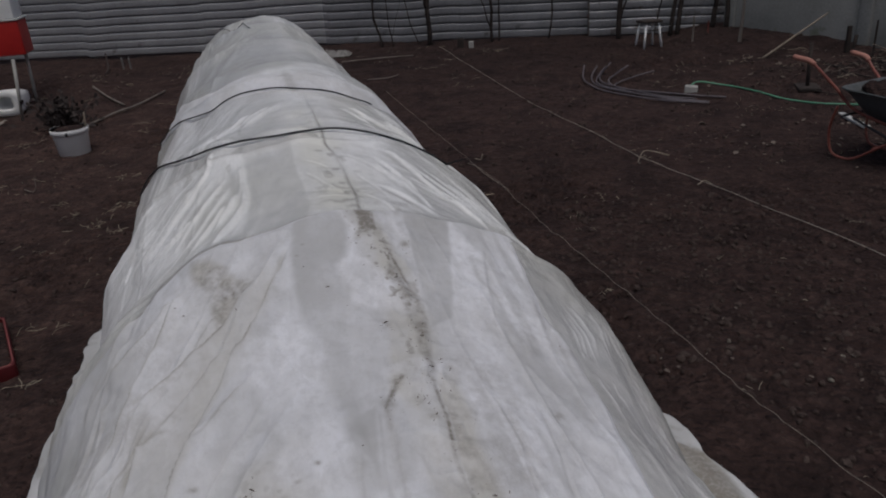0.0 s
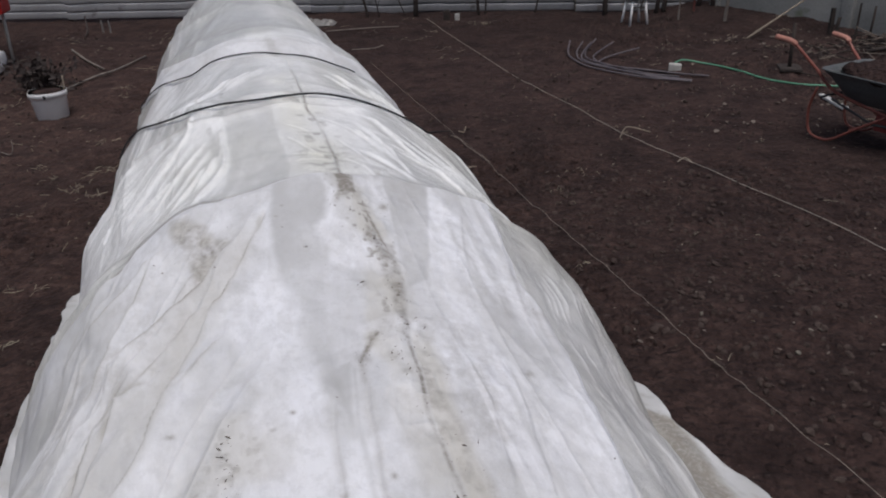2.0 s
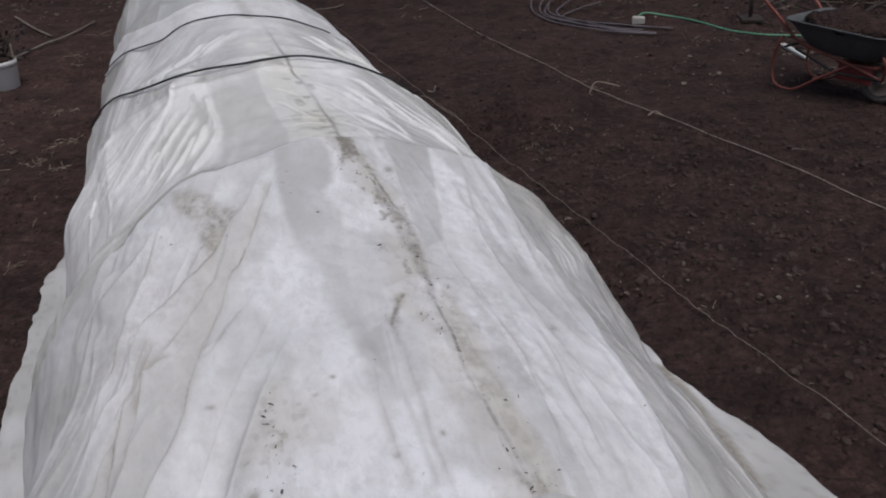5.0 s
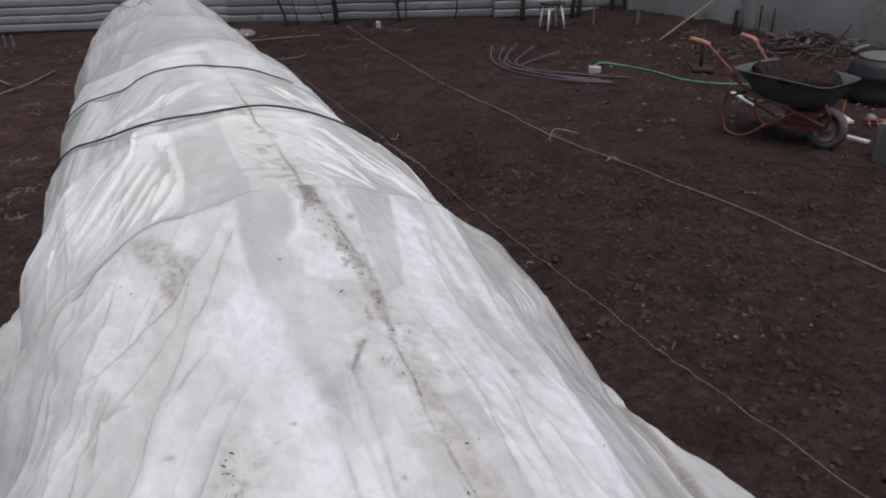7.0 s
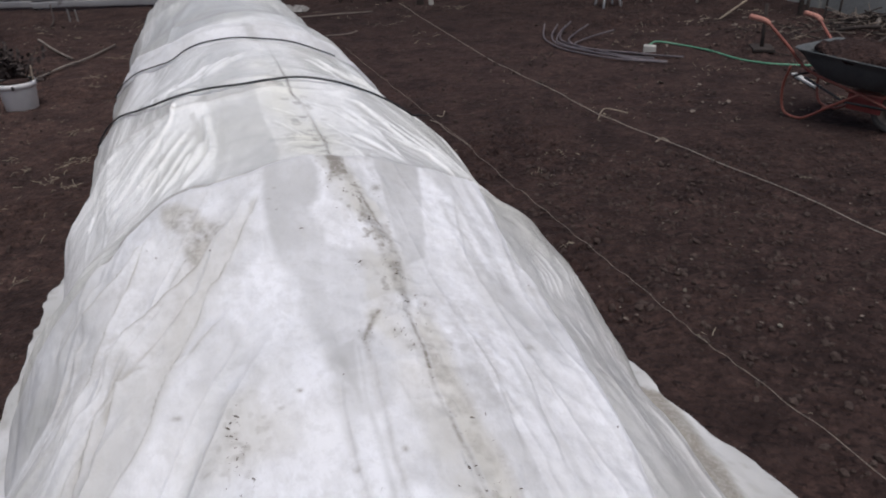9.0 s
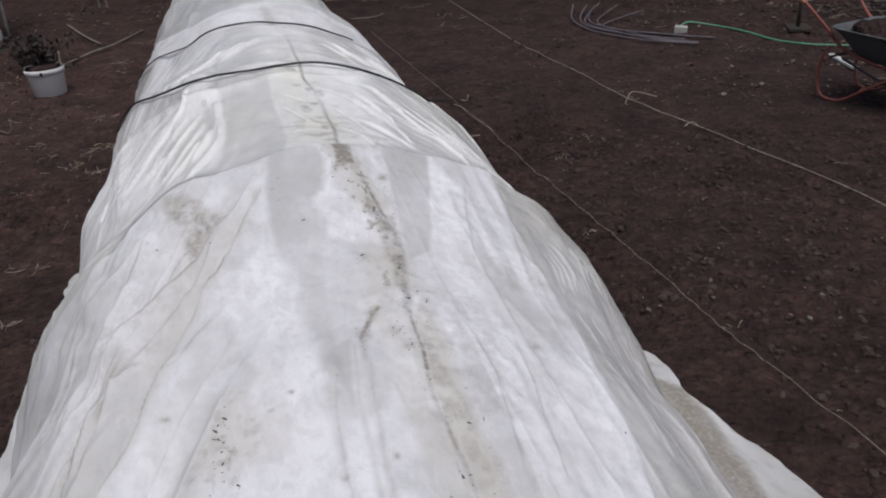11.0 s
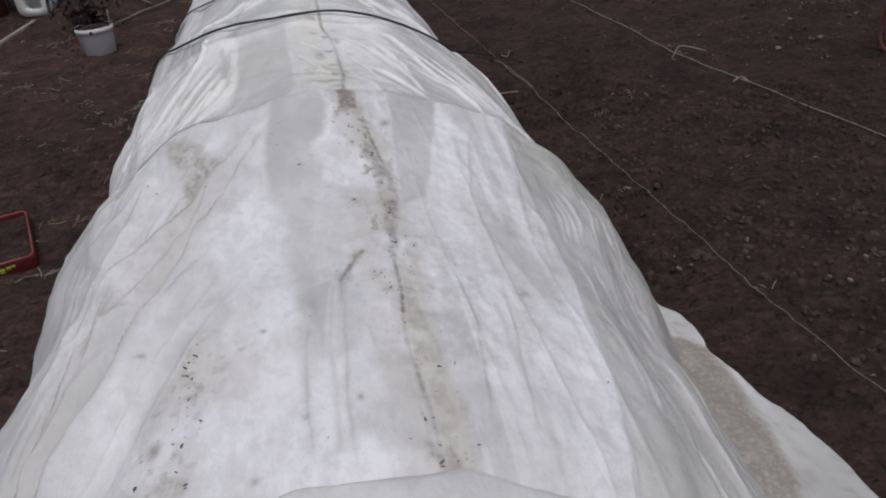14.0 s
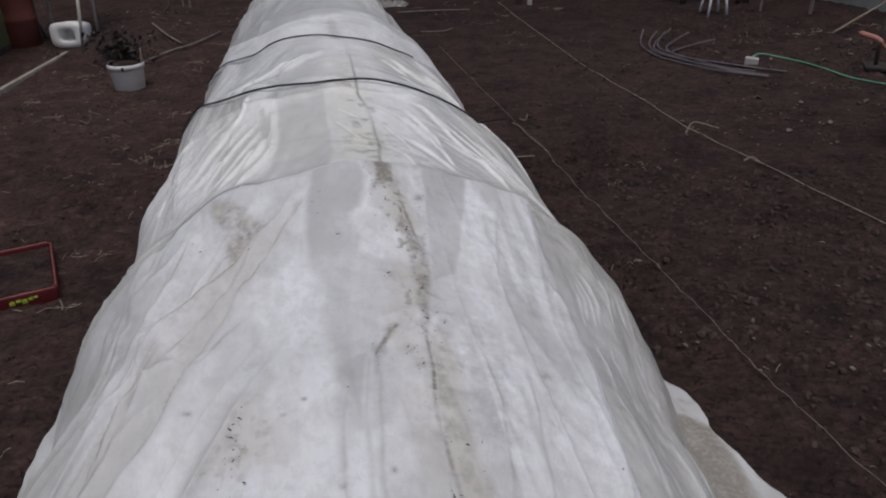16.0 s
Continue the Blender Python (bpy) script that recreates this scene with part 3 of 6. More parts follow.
def folds(s, q):
    """How far the sheet stands out from its arch: tension folds that run from the crest down towards the near foot, and crumples."""
    w = q * ARC
    aw = np.abs(w)
    c, along = fold_lines(s, w)
    amount, f1, f2 = gathers(s, w)
    f3 = np.abs(vnoise(c * 34.0 + 9, along * 3.5, 14))
    near, film = step(0.0, -0.05, s), step(0.0, 0.05, s) * step(2.2, 1.8, s)
    d = amount * np.where(s > 0.03, 0.22 + 0.4 * step(2.0, 2.4, s), np.where(w > 0, 0.30, 0.7)) * (0.013 * f1 + 0.008 * f2 + 0.0022 * (1 - f3) ** 2)
    side_amp = np.where(s < 0.02, np.where(w < 0, 0.011, 0.006), 0.003) * step(0.03, 0.25, aw) * step(-0.55, 0.25, vnoise(s * 1.4 + 2, w * 2.1, 24))
    d = d + side_amp * vnoise(c * np.where(s < 0.02, 13.0, 17.0), along * 1.3, 25)
    d = d + 0.007 * vnoise(s * 2.6, w * 6.5, 15) + 0.004 * vnoise(s * 6, w * 11, 23) + 0.0022 * vnoise(s * 17, w * 17, 16) + 0.0012 * near * vnoise(s * 38, w * 44, 26)
    d = d + 1.3 * pulls(s, w)[0]
    # long pulled folds on the near fleece: raised on the crest side, with a groove behind
    for pts, wide, deep in FOLDS:
        dist, side, k = near_line(s, w, pts)
        off = (dist * side + 0.0022 * vnoise(k * 7 + deep * 400, 0 * k, 22)) * math.copysign(1, deep)
        ends = step(0, 0.18, k) * step(1.0, 0.8, k)
        d = d + abs(deep) * near * ends * step(-0.80, -0.55, w) * (1.1 * step(0.0045, -0.003, off) * np.exp(-np.abs(off) / (2.6 * wide)) - 0.5 * step(-0.003, 0.0045, off) * np.exp(-np.abs(off) / (1.4 * wide)))
    # the ridge rope under the sheet, its left side drawn flat, its right side dropping off
    ridge = w - ridge_w(s)
    d = d + near * 0.007 * np.where(ridge < -0.016, np.exp(-((ridge + 0.016) / 0.036) ** 2), np.exp(-((ridge + 0.016) / 0.017) ** 2)) * (0.75 + 0.5 * vnoise(s * 16, 0 * s, 27)) * step(-1.0, -0.45, s)
    d = d + near * 0.004 * (1 - np.abs(vnoise(s * 20 + 3, ridge * 30, 45))) ** 2 * np.exp(-(ridge / 0.05) ** 2)
    d = d + film * 0.003 * np.exp(-(ridge / 0.007) ** 2)
    # the lap of the near film over the far one
    d = d + 0.005 * step(0.012, 0.003, s) * step(0.38, 0.46, w)
    # the second hoop presses through the film
    hoop = s - np.interp(w, HOOP_W, HOOP_S)
    d = d + 0.008 * np.exp(-(hoop / 0.014) ** 2) * step(0.3, 0.0, w) * step(0.95, 0.55, aw) + 0.004 * np.exp(-((hoop_s(s, q) - 1.72) / 0.02) ** 2)
    return d


def tunnel_point(s, q, lift=0.0, fold=True):
    """The place of the sheet at s along the tunnel and q across it (-1 and 1 at its feet); beyond the feet it lies on the soil."""
    s, q = np.asarray(s, float), np.asarray(q, float)
    h, left, right = arch(s, q)
    qc = np.clip(q, -1, 1)
    side = np.where(q < 0, left, right)
    d = (folds(s, q) if fold else 0.0) + lift
    lat = np.sin(qc * math.pi / 2)
    up = np.clip(np.cos(qc * math.pi / 2), 0, 1)
    d = d * np.clip(0.25 + 2.0 * up, 0, 1)
    lat = side * lat + d * lat
    z = h * up + d * up
    x = TA[0] + s * TU[0] + lat * TV[0]
    y = TA[1] + s * TU[1] + lat * TV[1]
    out = np.clip(np.abs(q) - 1, 0, None) * np.sign(q) * ARC
    x, y = x + out * TV[0], y + out * TV[1]
    flat = ground_z(x, y) + 0.012 + 0.012 * np.maximum(vnoise(s * 6, q * 9, 21), -0.6) + lift
    return np.stack([x, y, np.maximum(z, flat)], -1)


heap_rng = np.random.default_rng(15)
# where crumbs of soil have gathered: beside the rope, by the fork and in a trail on the left
HEAPS = [(-0.13, 0.166), (-0.165, 0.127), (-0.222, 0.128), (-0.12, 0.062), (-0.398, 0.078), (-0.538, 0.170), (-0.574, 0.128), (-0.62, 0.097), (-0.667, 0.105), (-0.30, 0.146), (-0.62, 0.04), (-0.566, 0.066), (-0.955, 0.128), (-0.962, 0.150), (-0.95, 0.118)]
TRAIL = [(-0.745, -0.172), (-0.79, -0.183), (-0.834, -0.203), (-0.868, -0.217), (-0.925, -0.221)]
HEAPS += [(a + heap_rng.normal(0, 0.010), b + heap_rng.normal(0, 0.016)) for a, b in TRAIL * 3]


def marks_on(s, q):
    """Soil, yellowing and greyness of the sheets, each with its own shape, and shade of the folds painted in."""
    w = q * ARC
    n1, n2, n3 = vnoise(s * 30, w * 30, 31), vnoise(s * 7, w * 7, 32), vnoise(s * 85, w * 85, 33)
    nm = vnoise(s * 14, w * 16, 30)
    r = w - ridge_w(s)
    upper, lower = step(-0.62, -0.52, s), step(-0.52, -0.62, s)
    # dirt and painted shade along the rope: a broken smear, broad above and split by a thin dark line below
    clot = vnoise(s * 13, w * 26, 46) + 0.5 * vnoise(s * 31, w * 47, 47)
    blobs = step(0.05, 0.55, clot + 0.35 * n3)
    smear = area(s, w + 0.004 * n1, [(-0.20, 0.122), (-0.256, 0.136), (-0.266, 0.163), (-0.331, 0.166), (-0.411, 0.162), (-0.46, 0.153), (-0.53, 0.142), (-0.62, 0.132), (-0.62, 0.112), (-0.53, 0.122), (-0.444, 0.132), (-0.366, 0.122), (-0.30, 0.126), (-0.24, 0.108)], 0.008)
    soil = upper * smear * np.clip(0.44 + 0.14 * blobs + 0.30 * n3 + 0.22 * nm, 0, 0.85)
    soil = np.maximum(soil, upper * np.exp(-((r + 0.001) / 0.0045) ** 2) * np.clip(0.45 + 0.7 * clot, 0, 1) * step(-0.10, -0.22, s))
    flecks = vnoise(s * 84, w * 96 + 9 * s, 51)
    soil = np.maximum(soil, 0.75 * upper * np.exp(-((r + 0.018) / 0.032) ** 4) * step(0.46, 0.60, flecks) * step(-0.3, 0.3, clot + 0.2))
    # a second line of shade right of the rope, painted through the soil channel
    shadow = np.exp(-(near_line(s, w, [(-0.70, 0.142), (-0.786, 0.160), (-0.851, 0.160), (-0.881, 0.174), (-0.957, 0.172)])[0] / 0.009) ** 2)
    soil = np.maximum(soil, 0.40 * shadow * np.clip(0.55 + 0.6 * n1 + 0.5 * nm, 0, 1))
    soil = np.maximum(soil, lower * np.exp(-(r / 0.0042) ** 2) * np.clip(0.62 + 0.6 * clot, 0, 1))
    soil = np.maximum(soil, lower * 0.42 * step(-0.004, 0.010, r) * step(0.05, 0.026, r + 0.01 * nm) * np.clip(0.35 + 0.8 * n1 + 0.7 * n3 + 0.4 * nm, 0, 1.1))
    # the brown stain at the seam, a paler fringe round it
    stain = area(s, w, [(0.040, 0.080), (0.040, 0.122), (-0.082, 0.116), (-0.090, 0.080)], 0.006)
    fringe = area(s, w, [(0.045, 0.068), (0.045, 0.132), (-0.10, 0.128), (-0.105, 0.070)], 0.012)
    soil = np.maximum(soil, np.maximum(stain * (1.0 + 0.15 * n1), 0.40 * fringe * np.clip(0.6 + 0.7 * n1, 0, 1)))
    blotch = np.exp(-(((w - 0.105) / 0.026) ** 2 + ((s + 0.55) / 0.038) ** 2))
    soil = np.maximum(soil, 0.50 * blotch * np.clip(0.7 + 0.5 * n1 + 0.3 * n3, 0, 1))
    # the grey smudge on the left, drawn out along the fold
    patch = area(s + 0.004 * n1, w + 0.004 * nm, [(-0.032, -0.311), (-0.044, -0.276), (-0.087, -0.234), (-0.129, -0.217), (-0.173, -0.178), (-0.207, -0.189), (-0.244, -0.22), (-0.277, -0.252), (-0.232, -0.271), (-0.172, -0.28), (-0.117, -0.296), (-0.067, -0.313)], 0.016)
    crust = area(s, w, [(-0.109, -0.263), (-0.142, -0.231), (-0.188, -0.203), (-0.207, -0.213), (-0.195, -0.247), (-0.151, -0.264)], 0.012)
    soil = np.maximum(soil, patch * np.clip(0.40 + 0.08 * n1 + 0.22 * n3 + 0.14 * vnoise(s * 130, w * 130, 58), 0, 0.8))
    soil = np.maximum(soil, crust * np.clip(0.44 + 0.34 * n3 + 0.3 * vnoise(s * 120, w * 120, 59), 0, 0.95))
    # the crumbly trail near the end
    low = np.exp(-(near_line(s, w, TRAIL)[0] / 0.044) ** 2)
    bits = step(0.40, 0.62, vnoise(s * 96, w * 104, 28) + 0.40 * nm)
    soil = np.maximum(soil, low * np.clip(0.36 * bits + 0.24 * n3 + 0.18 * n1 + 0.04, 0, 1))
    for hs, hw in HEAPS:
        soil = np.maximum(soil, 0.66 * np.exp(-(((s - hs) / 0.014) ** 2 + ((w - hw) / 0.011) ** 2)) * np.clip(0.6 + 0.8 * n1 + 0.5 * n3, 0, 1))
    fork = np.exp(-(near_line(s, w, [(-0.555, 0.078), (-0.58, 0.060), (-0.625, 0.036), (-0.70, 0.030), (-0.80, 0.026)])[0] / 0.0055) ** 2) * (0.35 + 0.65 * step(-0.66, -0.60, s)) * step(-0.80, -0.64, s)
    soil = np.maximum(soil, fork * np.clip(0.85 + 0.5 * n1, 0, 1))
    for hs, hw, rad, deep in ((-0.643, 0.347, 0.020, 0.62), (-0.538, 0.170, 0.013, 0.75), (-0.719, -0.088, 0.007, 1.0), (-0.742, -0.117, 0.006, 0.8), (-0.69, -0.270, 0.009, 0.7), (-0.875, -0.034, 0.008, 0.7), (-0.949, -0.10, 0.010, 0.8), (-0.861, 0.041, 0.007, 0.7),
                              (-0.10, -0.052, 0.006, 0.7), (-0.139, -0.067, 0.006, 0.6), (-0.42, 0.272, 0.014, 0.4)):
        soil = np.maximum(soil, deep * np.exp(-(((s - hs) / (rad * 0.62)) ** 2 + ((w - hw + 0.003 * n1) / (rad * 0.7)) ** 2)) * np.clip(0.75 + 0.5 * n1 + 0.5 * n3, 0, 1))
    soil = np.maximum(soil, 0.30 * np.clip(vnoise(s * 5 + 3, w * 5, 38) - 0.1, 0, 1) * np.clip(0.4 + n1 + 0.5 * n3, 0, 1))
    lane = area(s, w + 0.006 * n2, [(-0.02, 0.085), (-0.091, 0.105), (-0.207, 0.097), (-0.342, 0.088), (-0.444, 0.076), (-0.589, 0.056), (-0.66, 0.09), (-0.53, 0.145), (-0.411, 0.160), (-0.22, 0.160), (-0.10, 0.135), (-0.02, 0.115)], 0.012)
    yellow = np.maximum(0.50 * lane, 0.30 * step(-0.075, -0.03, r) * step(0.03, 0.0, r)) * np.clip(0.55 + 0.6 * n2 + 0.3 * n1, 0, 1) * step(1.8, 1.0, s)
    yellow = np.maximum(yellow, 0.5 * lower * step(0.0, 0.01, r) * step(0.06, 0.03, r))
    yellow = np.maximum(yellow, np.maximum(0.4 * patch * (0.7 + 0.5 * n1), 0.35 * np.exp(-(near_line(s, w, TRAIL)[0] / 0.10) ** 2) * np.clip(0.6 + 0.8 * nm, 0, 1)))
    # the fleece behind the main fold has yellowed, in drawn-out clouds
    dist, side, k = near_line(s, w, MAIN_FOLD)
    behind = np.where(side > 0, np.exp(-(dist / 0.16) ** 2), np.exp(-(dist / 0.012) ** 2)) * step(0.0, 0.15, k)
    cloud = np.clip(0.55 + 0.7 * vnoise(fold_lines(s, w)[0] * 9, s * 2.2, 36) + 0.35 * nm, 0, 1.1)
    yellow = np.maximum(yellow, 0.26 * behind * cloud)
    grey = 0.34 * behind * cloud
    # band beside the fold: its shade and greyish-yellow grime painted together
    dist, side, k = near_line(s, w + 0.003 * n1, MAIN_FOLD)
    strip = np.where(side > 0, step(0.022, 0.008, dist), step(0.004, 0.0, dist)) * step(0.0, 0.08, k) * step(1.0, 0.85, k)
    crumpled = np.clip(0.75 + 0.4 * vnoise(fold_lines(s, w)[0] * 34, s * 5, 60) + 0.3 * nm, 0, 1.1)
    grey, yellow = np.maximum(grey, 0.72 * strip * crumpled), np.maximum(yellow, 0.36 * strip * crumpled)
    for pts, soft, deep in (([(-0.292, -0.246), (-0.389, -0.23), (-0.354, -0.205), (-0.301, -0.173)], 0.008, 0.34), ([(-0.378, -0.303), (-0.391, -0.269), (-0.447, -0.25), (-0.487, -0.262), (-0.455, -0.303), (-0.412, -0.314)], 0.014, 0.40),
                            ([(-0.623, -0.001), (-0.618, 0.023), (-0.70, 0.012), (-0.79, -0.001), (-0.738, -0.010), (-0.699, -0.031), (-0.688, -0.04)], 0.009, 0.62), ([(-0.629, -0.147), (-0.67, -0.123), (-0.693, -0.146)], 0.010, 0.42)):
        grey = np.maximum(grey, deep * area(s + 0.004 * n1, w + 0.003 * n2, pts, soft) * (0.9 + 0.3 * nm))
    # thin grey lines; the first paints the shading of a long fold
    for pts, wide, deep in (([(-0.644, 0.020), (-0.771, 0.006), (-0.829, 0.007), (-0.93, 0.004)], 0.006, 0.55), ([(-0.711, 0.042), (-0.746, 0.066), (-0.796, 0.074), (-0.834, 0.078)], 0.004, 0.40), ([(-0.157, 0.309), (-0.236, 0.313), (-0.289, 0.331), (-0.379, 0.343), (-0.441, 0.344)], 0.006, 0.40), ([(-0.235, 0.022), (-0.383, -0.003), (-0.503, -0.009)], 0.008, 0.40)):
        dist, side, k = near_line(s, w, pts)
        grey = np.maximum(grey, deep * np.exp(-(dist / wide) ** 2) * np.clip(0.8 + 0.4 * nm, 0, 1))
    # crease shade painted as grey, yellow and soil, mixed with real grime
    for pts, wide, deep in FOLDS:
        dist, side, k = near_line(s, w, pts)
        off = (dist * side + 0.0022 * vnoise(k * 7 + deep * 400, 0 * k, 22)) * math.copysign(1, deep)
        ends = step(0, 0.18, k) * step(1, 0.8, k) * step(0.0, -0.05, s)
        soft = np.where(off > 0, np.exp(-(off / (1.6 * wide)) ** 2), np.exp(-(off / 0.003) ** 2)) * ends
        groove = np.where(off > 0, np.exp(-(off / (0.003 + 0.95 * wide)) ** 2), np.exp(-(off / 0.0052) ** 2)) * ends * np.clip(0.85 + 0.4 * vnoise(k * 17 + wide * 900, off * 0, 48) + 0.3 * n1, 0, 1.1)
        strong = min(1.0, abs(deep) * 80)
        dulling = strong * soft * np.clip(0.7 + 0.5 * n2 + 0.4 * nm, 0, 1.1)
        grey, yellow = np.maximum(grey, np.maximum(0.42 * dulling, 0.95 * strong * groove)), np.maximum(yellow, np.maximum(0.34 * dulling, 0.36 * strong * groove))
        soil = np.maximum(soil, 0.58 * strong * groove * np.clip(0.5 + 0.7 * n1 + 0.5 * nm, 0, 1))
    # where only one layer lies over the dark inside
    wob_s, wob_w = s + 0.012 * nm, w + 0.007 * n2 + 0.004 * n1
    left = area(wob_s, wob_w, [(0.0, -0.066), (-0.152, -0.080), (-0.264, -0.087), (-0.378, -0.085), (-0.402, -0.066), (-0.44, 0.004), (-0.30, 0.012), (-0.2, 0.016), (-0.136, 0.05), (-0.06, 0.055), (0.0, 0.045)], 0.012)
    tail = area(wob_s, wob_w, [(-0.40, -0.062), (-0.549, -0.044), (-0.677, -0.026), (-0.735, 0.0), (-0.671, 0.008), (-0.569, 0.012), (-0.44, 0.0)], 0.020)
    right = area(wob_s, w + 0.002 * n1, [(0.03, 0.19), (-0.002, 0.300), (-0.219, 0.252), (-0.384, 0.217), (-0.408, 0.166), (-0.126, 0.18)], 0.006)
    # each layer with its own cloudiness
    grey = np.maximum(grey, left * (0.62 + 0.16 * n2 + 0.12 * nm))
    grey = np.maximum(grey, tail * np.clip(0.55 + 0.30 * vnoise(s * 6, w * 18, 29) + 0.1 * nm + 0.4 * step(-0.62, -0.69, s), 0, 1))
    grey = np.maximum(grey, right * (0.58 + 0.14 * n2 + 0.06 * nm))
    lap = area(wob_s, wob_w, [(-0.42, 0.36), (-0.50, 0.30), (-0.62, 0.28), (-0.66, 0.38), (-0.60, 0.46), (-0.50, 0.46)], 0.04)
    grey = np.maximum(grey, lap * (0.28 + 0.25 * nm))
    # greyer down the left flank, and in a patch near the end
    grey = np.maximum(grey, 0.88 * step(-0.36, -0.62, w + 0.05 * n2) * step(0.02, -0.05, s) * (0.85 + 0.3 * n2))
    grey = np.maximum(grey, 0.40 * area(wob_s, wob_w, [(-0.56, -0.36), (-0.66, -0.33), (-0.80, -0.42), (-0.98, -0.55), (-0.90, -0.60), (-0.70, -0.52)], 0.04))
    mott = 0.34 * step(-0.05, 0.5, vnoise(s * 7 + 4, w * 10, 39) + 0.5 * nm + 0.25 * n1) * step(0.30, 0.15, w)
    runs = vnoise(w * 38 + 1.2 * s, s * 2.2, 49) + 0.6 * vnoise(w * 75, s * 4, 50) + 0.4 * n2
    mott = np.maximum(mott, 0.36 * step(0.0, 0.7, runs) * step(0.13, 0.20, w))
    grey = np.maximum(grey, mott)
    return np.clip(np.stack([soil, yellow, np.clip(grey, 0, 1)], -1), 0, 1)


def sheet(name, ss, qs, material, parent, label, lift=0.0, q_edge=None, thick=0.0, clean=False, extra=None, skew=None):
    """A piece of sheeting over the tunnel. q_edge bends its two side edges along s."""
    S, Q = np.meshgrid(ss, qs, indexing="ij")
    if q_edge is not None:
        lo, hi = q_edge(S)
        k = (Q - qs[0]) / (qs[-1] - qs[0])
        Q = lo + (hi - lo) * k
    if skew is not None:
        S = S + skew(Q)
    if q_edge is not None:
        lift = 0.001 + (lift - 0.001) * np.clip(np.minimum(k, 1 - k) / 0.010, 0, 1)
    P = tunnel_point(S, Q, lift)
    if thick:
        S0 = np.meshgrid(ss, qs, indexing="ij")[0]
        rim = np.minimum(np.minimum((S0 - ss[0]) / 0.03, (ss[-1] - S0) / 0.02), 1)
        P[..., 2] -= (1 - np.clip(rim, 0, 1)) * thick
    M = marks_on(S, Q)
    if clean:
        M *= np.array([0.0, 0.5, 0.0])
    if extra is not None:
        M = np.clip(np.maximum(M, extra(S, Q)), 0, 1)
    n, m = S.shape
    i = np.arange(m - 1)[None, :] + m * np.arange(n - 1)[:, None]
    f = np.stack([i, i + 1, i + 1 + m, i + m], -1).reshape(-1, 4)
    ob = raw(name, P.reshape(-1, 3), f[:, ::-1], material, parent, label)
    col = ob.data.color_attributes.new("marks", "FLOAT_COLOR", "POINT")
    col.data.foreach_set("color", np.concatenate([M.reshape(-1, 3), np.ones((n * m, 1))], 1).ravel())
    return ob


tunnel = tagged(new("low_tunnel"), "long low hoop tunnel covered in dirty white film and fleece", "polytunnel")


# the two cords and the clean strip, as lines across the tunnel
CORD_W, CORD_S = [-1.0, -0.71, -0.575, -0.407, -0.312, -0.246, -0.105, 0.0, 0.13, 0.236, 0.39, 0.5], [1.95, 1.43, 1.23, 0.945, 0.865, 0.80, 0.742, 0.735, 0.762, 0.745, 0.745, 0.775]
STRIP_W, STRIP_S = [-0.95, -0.70, -0.47, -0.343, -0.267, -0.156, -0.041, 0.069, 0.259, 0.32, 0.44, 0.6], [2.75, 2.33, 1.86, 1.64, 1.65, 1.60, 1.555, 1.50, 1.51, 1.515, 1.59, 1.70]


